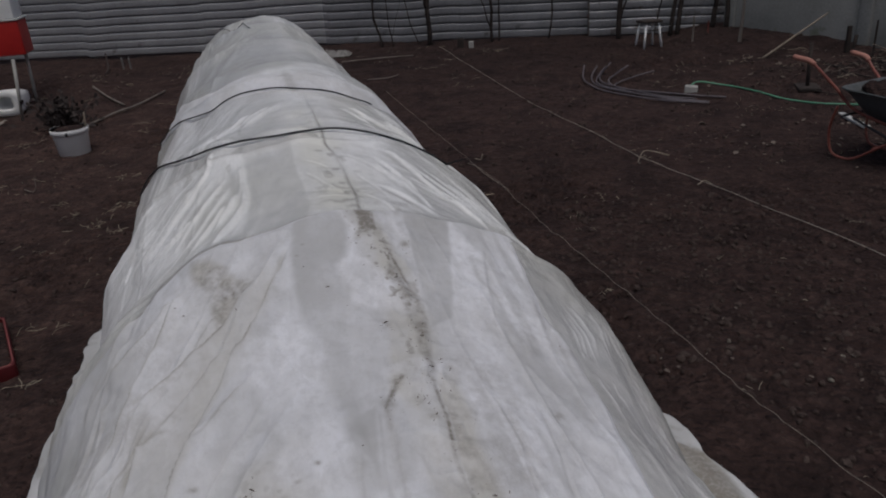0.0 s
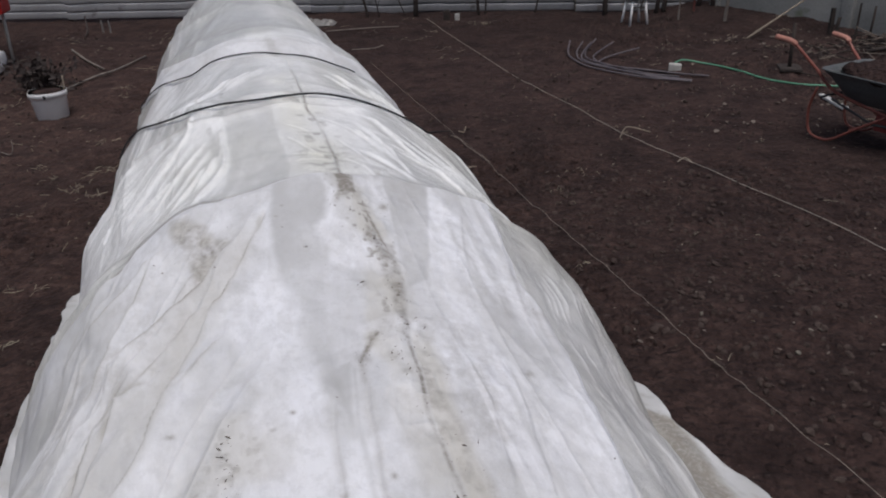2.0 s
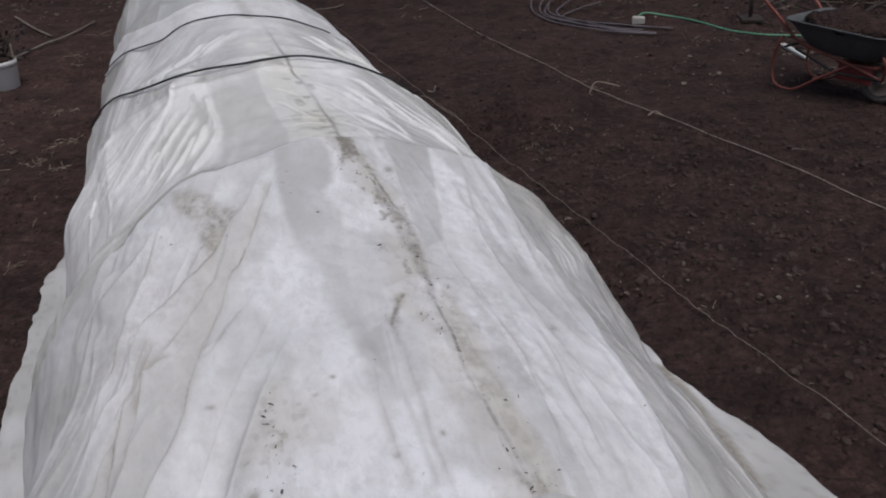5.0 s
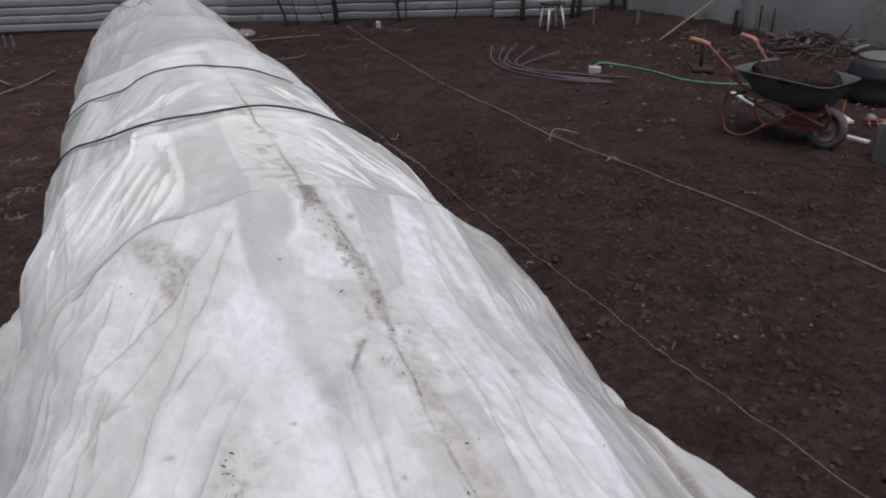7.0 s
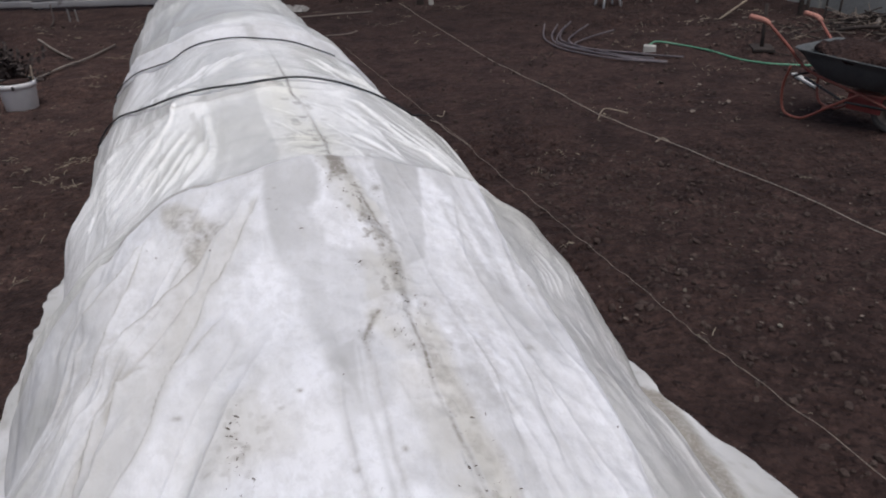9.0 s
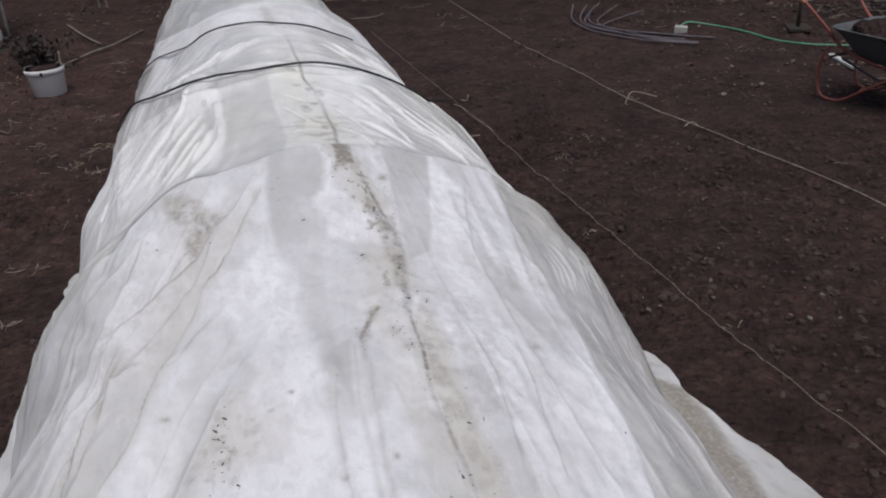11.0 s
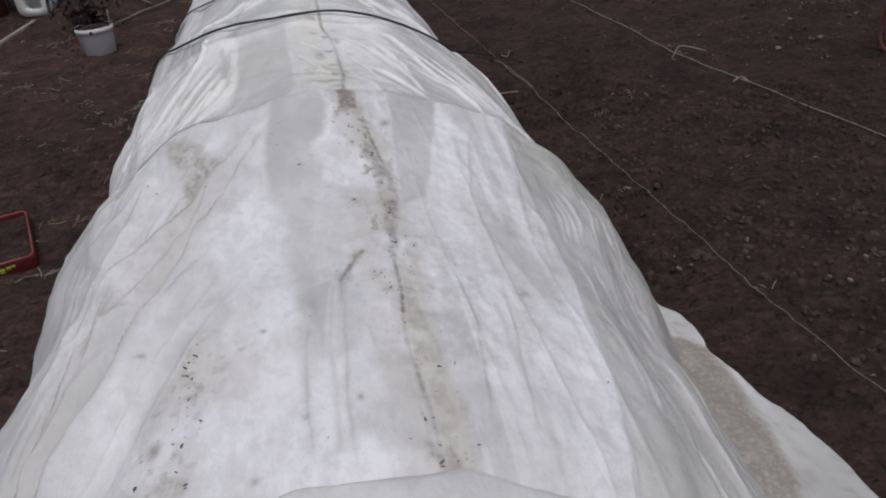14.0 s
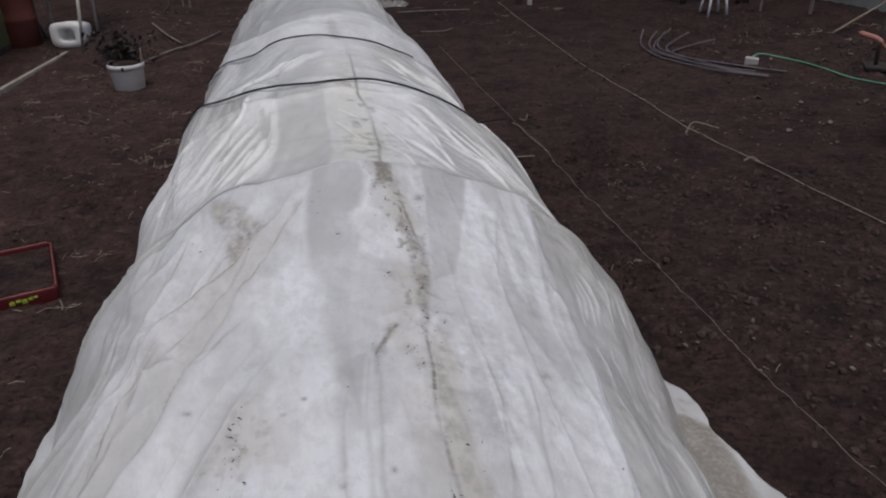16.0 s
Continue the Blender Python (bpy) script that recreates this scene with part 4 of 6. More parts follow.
def film_marks(s, q):
    """Where the film is single and the dark inside shows through it, the line of dirt along the ridge, and shade and
    sheen painted at folds, hoop and seam.
    """
    w = q * ARC
    n1, n2, nm = vnoise(s * 2.6, w * 3.4, 131), vnoise(s * 9, w * 9, 132), vnoise(s * 18, w * 22, 136)
    hoop = s - np.interp(w, HOOP_W, HOOP_S)
    cord = s - np.interp(w, CORD_W, CORD_S)
    strip = s - np.interp(w, STRIP_W, STRIP_S)
    seam = s - seam_s(w)
    c, along = fold_lines(s, w)
    amount, f1, f2 = gathers(s, w)
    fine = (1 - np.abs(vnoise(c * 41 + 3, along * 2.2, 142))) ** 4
    # sheen and shade of the folds, painted as paler and greyer streaks
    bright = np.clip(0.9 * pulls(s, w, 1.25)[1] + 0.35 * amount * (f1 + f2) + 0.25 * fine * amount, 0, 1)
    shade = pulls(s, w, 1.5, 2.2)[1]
    first = 1 - step(-0.01, 0.01, hoop)  # from the seam to the second hoop
    grey = first * (0.26 + 0.20 * n1 + 0.08 * n2)
    panel = area(s, w + 0.004 * n2, [(0.72, -0.200), (0.40, -0.198), (-0.06, -0.203), (-0.06, -0.04), (0.14, -0.005), (0.45, -0.025), (0.72, -0.02)], 0.010)
    grey = np.maximum(grey, panel * first * (0.58 + 0.10 * n1 + 0.06 * nm))
    # shading of the sag beyond the seam, painted as grey; right side greyer too
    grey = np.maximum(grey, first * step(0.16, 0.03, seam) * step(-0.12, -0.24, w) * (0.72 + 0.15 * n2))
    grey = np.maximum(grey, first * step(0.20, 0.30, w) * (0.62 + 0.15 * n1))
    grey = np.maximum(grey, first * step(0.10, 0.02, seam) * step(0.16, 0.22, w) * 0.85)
    # film turning away past the hoop, its shade painted as grey
    between = step(-0.01, 0.01, hoop) * step(0.01, -0.01, cord)  # from the hoop to the taut cord
    grey = np.maximum(grey, between * (0.80 - 0.45 * step(-0.05, 0.05, w) + 0.40 * step(0.28, 0.36, w)))
    second = step(-0.01, 0.01, cord) * step(0.01, -0.01, strip)  # from the taut cord to the clean strip
    grey = np.maximum(grey, second * (0.62 - 0.40 * step(-0.10, 0.0, w) * step(0.25, 0.15, w) + 0.14 * n1 - 0.25 * step(-0.42, -0.5, w)))
    grey = np.maximum(grey, second * 0.35 * step(0.38, 0.30, s - 0.8) * step(-0.25, -0.15, w) * step(0.02, -0.05, w))
    far = step(2.05, 2.15, s)
    grey = np.maximum(grey, far * (0.80 + 0.08 * n1 + 0.06 * n2 - 0.28 * np.exp(-((w - 0.22 + 0.02 * s) / 0.10) ** 2) - 0.25 * step(0.10, 0.55, vnoise(s * 1.1 + 3, w * 5.0, 137)) - 0.2 * step(0.5, 0.62, w)))
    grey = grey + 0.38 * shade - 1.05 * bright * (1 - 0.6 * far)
    # paler down the left side
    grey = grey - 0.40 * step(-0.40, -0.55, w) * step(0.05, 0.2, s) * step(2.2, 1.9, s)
    # the single film of the right flank beside the near fleece
    flank = step(0.43, 0.47, w) * step(0.10, -0.02, s)
    run = (1 - np.abs(vnoise(w * 26 + 0.8 * s, s * 1.6, 138))) ** 3
    grey = np.where(flank > 0.5, np.clip(0.70 + 0.10 * n1 - 0.25 * run * step(-0.3, 0.4, n1 + n2) - 0.6 * pulls(s, w, 0.8)[1] - 0.45 * np.exp(-((w - np.interp(s, [-1, -0.8, -0.5, -0.2], [0.70, 0.70, 0.74, 0.74])) / 0.035) ** 2), 0, 1), grey)
    line = ridge_w(s)
    dirt_and_shade = np.exp(-((w - line) / 0.0045) ** 2) * (0.66 + 0.35 * n2) * step(1.45, 1.2, s) * step(0.0, 0.02, seam)
    # line shading of the hoop rib, painted in the soil colour
    dirt_and_shade = np.maximum(dirt_and_shade, 0.55 * np.exp(-(hoop / 0.006) ** 2) * step(0.02, -0.12, w) * (0.7 + 0.4 * n2))
    # shadow line at the fleece edge, painted in the soil colour
    dirt_and_shade = np.maximum(dirt_and_shade, 0.85 * np.exp(-((seam - 0.010) / 0.0055) ** 2) * step(0.62, 0.5, np.abs(w)) * (0.8 + 0.3 * n2))
    spots = np.where(vnoise(s * 33, w * 33, 133) > 0.55, 0.5, 0.0) * np.exp(-((w - line + 0.02) / 0.06) ** 2) * step(1.1, 0.8, s)
    stray = np.where(vnoise(s * 24, w * 40, 134) > 0.66, 0.3, 0.0) * step(0.0, 0.4, vnoise(s * 2, w * 3, 135)) * step(1.3, 1.0, s)
    for pts in ([(0.32, 0.06), (0.285, 0.075), (0.27, 0.105)], [(0.235, 0.14), (0.25, 0.20), (0.16, 0.26)], [(0.205, 0.0), (0.215, 0.09)], [(0.455, 0.10), (0.47, 0.04)], [(0.69, 0.06), (0.69, 0.10)]):
        dirt_and_shade = np.maximum(dirt_and_shade, 0.6 * np.exp(-(near_line(s, w, pts)[0] / 0.006) ** 2) * np.clip(0.6 + 0.6 * nm, 0, 1))
    algae = 0.62 * np.exp(-((w - line + 0.035) / 0.085) ** 2) * np.clip(0.6 + 0.6 * n1 + 0.4 * n2, 0, 1) * step(1.9, 1.4, s) * step(-0.02, 0.05, s)
    algae = np.maximum(algae, 0.10 + 0.15 * n1)
    # the right flank in a darker, browner tone
    dulling = 0.30 * flank * np.clip(0.5 + 0.6 * n2 - 0.6 * run, 0, 1)
    return np.stack([np.maximum(np.maximum(dirt_and_shade, spots), np.maximum(stray, dulling)), algae, np.clip(grey, 0, 1)], -1)


film_s = axis((-1.04, -0.02, 0.014), (-0.02, 1.9, 0.0075), (1.9, 2.4, 0.02), (2.4, 7.02, 0.04))
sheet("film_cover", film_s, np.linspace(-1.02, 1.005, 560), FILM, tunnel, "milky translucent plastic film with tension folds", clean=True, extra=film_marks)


def fleece_edges(s):
    right = np.interp(s, [-1.03, -0.99, -0.908, -0.794, -0.684, -0.53, -0.418, -0.313, -0.159, 0.03], [0.306, 0.308, 0.321, 0.343, 0.355, 0.371, 0.360, 0.330, 0.340, 0.358]) + 0.005 * vnoise(s * 9, 0, 41)
    return -0.93 + 0 * s, right


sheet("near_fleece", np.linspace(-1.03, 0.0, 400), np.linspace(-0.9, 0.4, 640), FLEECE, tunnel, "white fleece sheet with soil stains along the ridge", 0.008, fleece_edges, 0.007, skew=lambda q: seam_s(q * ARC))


def strip_marks(s, q):
    w = q * ARC
    return np.stack([0.35 * np.exp(-((w - 0.03 + 0.12 * (s - 1.7)) / 0.02) ** 2) * np.clip(0.6 + vnoise(s * 30, w * 30, 151), 0, 1), 0.1 + 0 * s, 0.45 * step(-0.005, 0.005, w - 0.01) * step(0.06, 0.05, w) + 0.10 + 0.10 * vnoise(s * 7, w * 7, 152)], -1)


sheet("fleece_strip", np.linspace(0.0, 0.5, 40), np.linspace(-0.8, 0.5, 150), FLEECE, tunnel, "clean white fleece strip", 0.003, lambda s: (-0.70 + 0 * s, 0.60 + 0 * s), 0.002, clean=True, extra=strip_marks, skew=lambda q: np.interp(q * ARC, STRIP_W, STRIP_S) - 0.02)


def end_parts():
    # the sheet hangs down at the near end from a rolled fold
    qs = np.linspace(-1, 1, 120)
    ks = np.linspace(0, 1, 30)
    K, Q = np.meshgrid(ks, qs, indexing="ij")
    top = tunnel_point(-1.04 + 0 * Q, Q, 0.0)
    P = top.copy()
    P[..., 2] = top[..., 2] * (1 - K)
    back = 0.03 * np.sin(Q * 21) * K + 0.04 * K
    P[..., 0] -= TU[0] * back
    P[..., 1] -= TU[1] * back
    n, m = K.shape
    i = np.arange(m - 1)[None, :] + m * np.arange(n - 1)[:, None]
    f = np.stack([i, i + 1, i + 1 + m, i + m], -1).reshape(-1, 4)
    raw("end_curtain", P.reshape(-1, 3), f, FLEECE, tunnel, "fleece hanging down over the open end")
    qs = np.linspace(-0.155, 0.36, 150)
    ring = np.linspace(0, math.tau, 18, endpoint=False)
    R, Q = np.meshgrid(ring, qs, indexing="ij")
    # the turned-over edge is a flat roll, its far side a crooked line
    far_side = np.interp(Q * ARC, [-0.21, -0.195, -0.10, 0.0, 0.10, 0.16, 0.19, 0.24, 0.30, 0.38, 0.5], [-0.975, -0.945, -0.958, -0.960, -0.964, -0.962, -0.968, -0.987, -0.994, -0.999, -1.03])
    S = far_side - 0.072 + 0.060 * np.cos(R) + 0.004 * vnoise(Q * 26, R * 0, 57)
    lift = 0.012 + (0.014 + 0.004 * vnoise(Q * 14, 0 * Q, 52)) * np.sin(R) + 0.006 * vnoise(Q * 24, R, 53)
    P = tunnel_point(S, Q, lift, fold=False)
    n, m = R.shape
    i = np.arange(m - 1)[None, :] + m * np.arange(n)[:, None]
    j = (np.arange(n) + 1) % n
    i2 = np.arange(m - 1)[None, :] + m * j[:, None]
    f = np.stack([i, i + 1, i2 + 1, i2], -1).reshape(-1, 4)
    ob = raw("rolled_fold", P.reshape(-1, 3), f, FLEECE, tunnel, "thick turned-over fleece edge, slightly beige")
    worn = step(-0.085, -0.15, Q + 0.03 * vnoise(Q * 9, R, 54))
    M = np.stack([0.30 * worn * np.clip(0.5 + vnoise(Q * 40, R * 2, 55), 0, 1), 0.22 + 0.6 * worn, 0.22 + 0.25 * vnoise(Q * 16, R, 56)], -1)
    col = ob.data.color_attributes.new("marks", "FLOAT_COLOR", "POINT")
    col.data.foreach_set("color", np.concatenate([np.clip(M, 0, 1).reshape(-1, 3), np.ones((n * m, 1))], 1).ravel())


end_parts()


def skirt(name, side, spans, outer, inner, label, strip):
    """Loose cloth that lies on the soil along the tunnel's foot, with an uneven outer edge."""
    ss = np.linspace(spans[0], spans[1], 110)
    k = np.linspace(0, 1, 26)
    S, K = np.meshgrid(ss, k, indexing="ij")
    edge = np.interp(S, *outer) + 0.018 * vnoise(S * 7, 0 * S, 61 + side) + 0.008 * vnoise(S * 19, 0 * S, 62)
    lat = side * (inner + (edge - inner) * K)
    x, y = TA[0] + S * TU[0] + lat * TV[0], TA[1] + S * TU[1] + lat * TV[1]
    z = np.maximum(ground_z(x, y), ground_z(x, y, True)) + (0.020 if side > 0 else 0.012) + 0.022 * np.maximum(vnoise(S * 3.0, K * 2.4, 63), -0.3) * (1 - K ** 4) + 0.012 * np.abs(vnoise(lat * 26 + S * 4, S * 2.0, 64)) * (1 - K ** 6)
    P = np.stack([x, y, z], -1)
    n, m = S.shape
    i = np.arange(m - 1)[None, :] + m * np.arange(n - 1)[:, None]
    f = np.stack([i, i + 1, i + 1 + m, i + m], -1).reshape(-1, 4)
    ob = raw(name, P.reshape(-1, 3), f if side < 0 else f[:, ::-1], FLEECE, tunnel, label)
    soil = strip * step(0.012, -0.012, np.abs(lat) - np.interp(S, [-0.9, -0.6, -0.4, -0.2, 0.0, 0.08, 0.15], [0.93, 0.985, 1.016, 1.046, 1.043, 1.0, 0.9]) + 0.012 * vnoise(S * 9, lat * 9, 67)) * (0.98 + 0.22 * vnoise(S * 25, lat * 25, 65) + 0.25 * vnoise(S * 7, lat * 55, 69))
    specks = np.where(vnoise(S * 45, lat * 45, 66) > 0.45, 0.5, 0.0) * K
    M = np.stack([np.clip(np.maximum(soil * 0.98, specks * 0.7), 0, 1), 0.35 * np.clip(soil, 0, 1), soil + (0.72 if side > 0 else 0.95) + 0.35 * vnoise(S * 8, lat * 14, 68)], -1)
    col = ob.data.color_attributes.new("marks", "FLOAT_COLOR", "POINT")
    col.data.foreach_set("color", np.concatenate([M.reshape(-1, 3), np.ones((n * m, 1))], 1).ravel())


skirt("right_skirt", 1, (-1.15, 0.37), ([-1.2, -0.9, -0.39, -0.29, -0.2, -0.08, 0.03, 0.2, 0.30, 0.37], [1.25, 1.22, 1.145, 1.12, 1.105, 1.085, 1.058, 1.04, 1.015, 0.90]), 0.80, "loose cloth edge on the soil with a sandy strip", 1.0)
skirt("left_skirt", -1, (-1.1, 1.95), ([-1.1, 0, 0.46, 0.9, 1.2, 1.5, 1.75, 1.95], [0.96, 0.96, 0.97, 0.985, 0.97, 0.945, 0.90, 0.83]), 0.78, "loose white cloth edge on the soil", 0.0)


def cord_over(name, s_of_q, q0, q1, label, r=0.0034, reach=5, over=0.002, tail=(), ease=4):
    qs = np.linspace(q0, q1, 90)
    ss = np.array([s_of_q(q) for q in qs])
    ss = np.convolve(np.pad(ss, ease, mode="edge"), np.ones(2 * ease + 1) / (2 * ease + 1), mode="valid")
    # a taut cord bridges the hollows between the folds
    proud = folds(ss, qs)
    env = np.array([proud[max(0, i - reach):i + reach + 1].max() for i in range(len(qs))])
    env = np.convolve(np.pad(env, 6, mode="edge"), np.ones(13) / 13, mode="valid")
    pts = [Vector(p) for p in tunnel_point(ss, qs, env + r + over, fold=False)]
    pts += [Vector(p) for p in tail]
    return tagged(part(name, tube(pts, r, 8), CORD), label, "cord")


cord_over("tie_cord", lambda q: np.interp(q * ARC, CORD_W, CORD_S), -0.60, 0.40, "taut black cord tied across the white tunnel", tail=[(-0.07, 5.12, 0.015)])
cord_over("tie_cord", lambda q: np.interp(q * ARC, STRIP_W, STRIP_S), -0.62, 0.32, "slack black cord lying crooked over the tunnel", 0.0028, 2, 0.004, ease=2)
cord_over("tie_cord", lambda q: np.interp(q * ARC, [-0.42, -0.30, -0.13], [5.8, 5.1, 4.25]), -0.32, -0.09, "short black cord end over the far hoop", 0.003, over=0.014)


def crumbs():
    """Dark crumbs of soil and leaf that lie on the fleece along the ridge and in one heap near its end."""
    rng = np.random.default_rng(5)
    vs, fs = [], []
    spots = []
    for hs, hw in HEAPS:
        for _ in range(int(rng.integers(4, 13) if hw > 0 else rng.integers(2, 7))):
            spots.append((hs + rng.normal(0, 0.018), hw + rng.normal(0, 0.010)))
    for u in rng.uniform(-0.97, 0.0, 90):
        spots.append((u, float(ridge_w(u)) - (0.016 if u > -0.6 else -0.02) + rng.normal(0, 0.018)))
    for _ in range(10):
        spots.append((-0.17 + rng.normal(0, 0.05), -0.25 + rng.normal(0, 0.05)))
    for _ in range(26):
        spots.append((rng.uniform(-0.95, 0.0), rng.uniform(-0.45, 0.5)))
    for _ in range(14):
        spots.append((rng.uniform(0.05, 0.9), 0.11 + rng.normal(0, 0.02)))
    for s, w in spots:
        p = tunnel_point(s, w / ARC, 0.0095 if s < 0.02 else 0.002)
        big = float(np.clip(rng.lognormal(-6.35, 0.6), 0.0008, 0.006))
        a, asp = rng.uniform(0, math.tau), rng.uniform(0.15, 0.45)
        o = len(vs)
        for k in range(5):
            b, jag = math.tau * k / 5 + rng.uniform(-0.5, 0.5), rng.uniform(0.45, 1.25)
            dx, dy = big * jag * math.cos(b), big * jag * asp * math.sin(b)
            vs.append((p[0] + dx * math.cos(a) - dy * math.sin(a), p[1] + dx * math.sin(a) + dy * math.cos(a), p[2] - 0.3 * abs(dx) * 0.3))
        vs.append((p[0], p[1], p[2] + big * 0.35))
        fs += [(o + k, o + (k + 1) % 5, o + 5) for k in range(5)]
    ob = raw("soil_litter", vs, fs, CRUMB, tunnel, "dark crumbs of soil lying on the fleece", smooth=False)
    ob["kind"] = "stuff"


CRUMB = coat("dry_soil_crumb", (0.07, 0.057, 0.048), (0.19, 0.16, 0.135), 0.95, 30, 150, 0.001)
crumbs()

# ---- fences and wall ----


def corrugated(wide, high, pitch=0.112, deep=0.013, seed=0, wob=0.006):
    """One corrugated sheet with level ribs, its foot at z = 0, a little bent."""
    nz, nx = int(high / pitch * 16), 14
    zs, xs = np.linspace(0, high, nz), np.linspace(0, wide, nx)
    Z, X = np.meshgrid(zs, xs, indexing="ij")
    ph = (Z / pitch) % 1.0
    wave = np.where(ph < 0.84, np.sin(ph / 0.84 * math.pi) ** 0.16, -1.1 * np.sin((ph - 0.84) / 0.16 * math.pi))
    Y = -deep * wave + wob * vnoise(X * 1.3 + seed * 7, Z * 1.1, 71)
    Zb = Z + 0.012 * vnoise(X * 1.7 + seed * 5, Z * 0 + seed, 72)
    front = np.stack([X, Y, Zb], -1).reshape(-1, 3)
    back = front + np.array([0, 0.003, 0])
    m = nx
    i = (np.arange(m - 1)[None, :] + m * np.arange(nz - 1)[:, None])
    f = np.stack([i, i + 1, i + 1 + m, i + m], -1).reshape(-1, 4)
    f2 = f[:, ::-1] + nz * nx
    return np.concatenate([front, back]), np.concatenate([f, f2])


def fence_line(name, start, end, sheets, rows, material, label, foot, post_label):
    a, b = Vector((*start, 0)), Vector((*end, 0))
    d = b - a
    turn = math.degrees(math.atan2(d.y, d.x))
    fence = base(name, a.x, a.y, 0, turn, label=label, category="fence", kind="structure")
    wide = d.length / sheets
    for i in range(sheets):
        for r in range(rows):
            v, f = corrugated(wide + 0.05, 0.99, seed=i * 3 + r + int(foot * 100))
            ob = raw("corrugated_sheet", v, f, DARKZINC if name == "fence_back" and i > 3 else material, fence)
            lift = foot + r * 0.93 + 0.012 * math.sin(i * 2.3)
            ob.location = (i * wide - 0.02, 0.012 * r + 0.008 * (i % 2), lift)
            ob.rotation_euler = (0, radians(0.35 * math.sin(i * 1.7 + r)), 0)
    for i in range(sheets + 1):
        x = min(i * wide, d.length - 0.03)
        w = a + d.normalized() * x
        z0 = gz(w.x, w.y)
        part("post", box(x, 0.075, z0 + 0.95 - 0.1, 0.07, 0.07, 2.1, 0.006), GREYWOOD, fence, post_label if i == 0 else "")
    return fence


fence_line("fence_back", (-9.6, 11.50), (1.60, 10.42), 6, 2, ZINC, "dull grey corrugated metal sheet fence on posts", 0.125, "grey wooden fence post")
fence_line("fence_corner", (1.54, 10.28), (3.32, 10.14), 1, 2, BRIGHTZINC, "loose bright corrugated metal sheets on posts", 0.10, "grey wooden fence post")


def garden_wall():
    a, b = Vector((3.26, 9.86, 0)), Vector((7.2, 4.2, 0))
    d = b - a
    wall = base("wall_concrete", a.x, a.y, 0, math.degrees(math.atan2(d.y, d.x)), label="stained grey concrete slab wall with pillars", category="wall", kind="structure")
    n, wide = 4, d.length / 4
    for i in range(n):
        for r in range(2):
            part("slab", box((i + 0.5) * wide, 0.004 * r, 0.49 + r * 1.0 - 0.06, wide - 0.12, 0.06, 0.994, 0.006), CONCRETE, wall)
        part("pillar", box(i * wide, 0, 0.95, 0.14, 0.16, 2.2, 0.015), CONCRETE, wall)
    part("pillar", box(d.length, 0, 0.95, 0.14, 0.16, 2.2, 0.015), CONCRETE, wall)


garden_wall()

# plain boundary behind the camera and to the far sides, out of sight
for nm, p0, p1 in (("wall_south", (-10, -9), (9, -9)), ("wall_west", (-9.8, 11.2), (-10, -9)), ("wall_east", (7.2, 4.2), (9, -9))):
    a, b = Vector((*p0, 0)), Vector((*p1, 0))
    c, ln = (a + b) / 2, (b - a).length
    w = part(nm, box(0, 0, 0.9, ln, 0.12, 1.9, 0.01), GREYWOOD)
    w.matrix_world = pose(c.x, c.y, 0, 0, 0, math.degrees(math.atan2(b.y - a.y, b.x - a.x)))
    tagged(w, "plain weathered board wall round the garden", "wall", kind="structure")


# ---- bare saplings and stems along the fence ----
def sapling(x, y, height, r, seed, forks=2, lean=(0, 0), name="bare_sapling", label="thin bare dark sapling by the metal fence"):
    rng = random.Random(seed)
    z = gz(x, y)
    t = base(name, x, y, z - 0.05, 0, label=label, category="tree", group="bare stems by the fence")
    pts, p = [], Vector((0, 0, 0))
    steps = 9
    for i in range(steps + 1):
        pts.append(p.copy())
        p += Vector((lean[0] + rng.uniform(-0.035, 0.035), lean[1] + rng.uniform(-0.03, 0.03), height / steps))
    part("trunk", tube(curve_points(pts, 2), r, 7, r * 0.45), BARK, t)
    for k in range(forks):
        i = rng.randint(1, steps - 3)
        q, a = pts[i].copy(), rng.uniform(0, math.tau)
        bp = []
        ln = rng.uniform(0.5, 1.0)
        for j in range(6):
            bp.append(q.copy())
            q += Vector((math.cos(a) * ln * 0.07 + rng.uniform(-0.02, 0.02), math.sin(a) * ln * 0.05, ln * 0.16))
        part("branch", tube(bp, r * 0.5, 6, r * 0.2), BARK, t)


for k, (x, y, hgt, r, forks, lean) in enumerate([
        (-1.30, 10.25, 1.9, 0.018, 1, (-0.03, 0)), (-1.14, 10.22, 1.5, 0.009, 1, (-0.01, 0)), (-0.64, 10.18, 2.2, 0.036, 2, (0, 0)),
        (-0.76, 10.2, 1.6, 0.009, 0, (-0.04, 0)), (0.22, 10.12, 2.1, 0.022, 2, (-0.01, 0)), (0.30, 10.1, 1.7, 0.012, 1, (0.03, 0)),
        (0.96, 10.1, 1.8, 0.013, 1, (0.015, 0)), (1.86, 9.86, 2.2, 0.036, 2, (0.01, 0)), (2.52, 9.84, 2.2, 0.030, 1, (0.01, 0)),
        (2.60, 9.82, 2.2, 0.034, 1, (0.05, 0)), (3.02, 9.72, 2.1, 0.034, 1, (0.01, 0)), (3.18, 9.66, 2.1, 0.032, 1, (0.02, 0)), (2.30, 9.9, 1.6, 0.011, 1, (0.01, 0))]):
    sapling(x, y + 0.15, hgt, r, 40 + k, forks, lean)


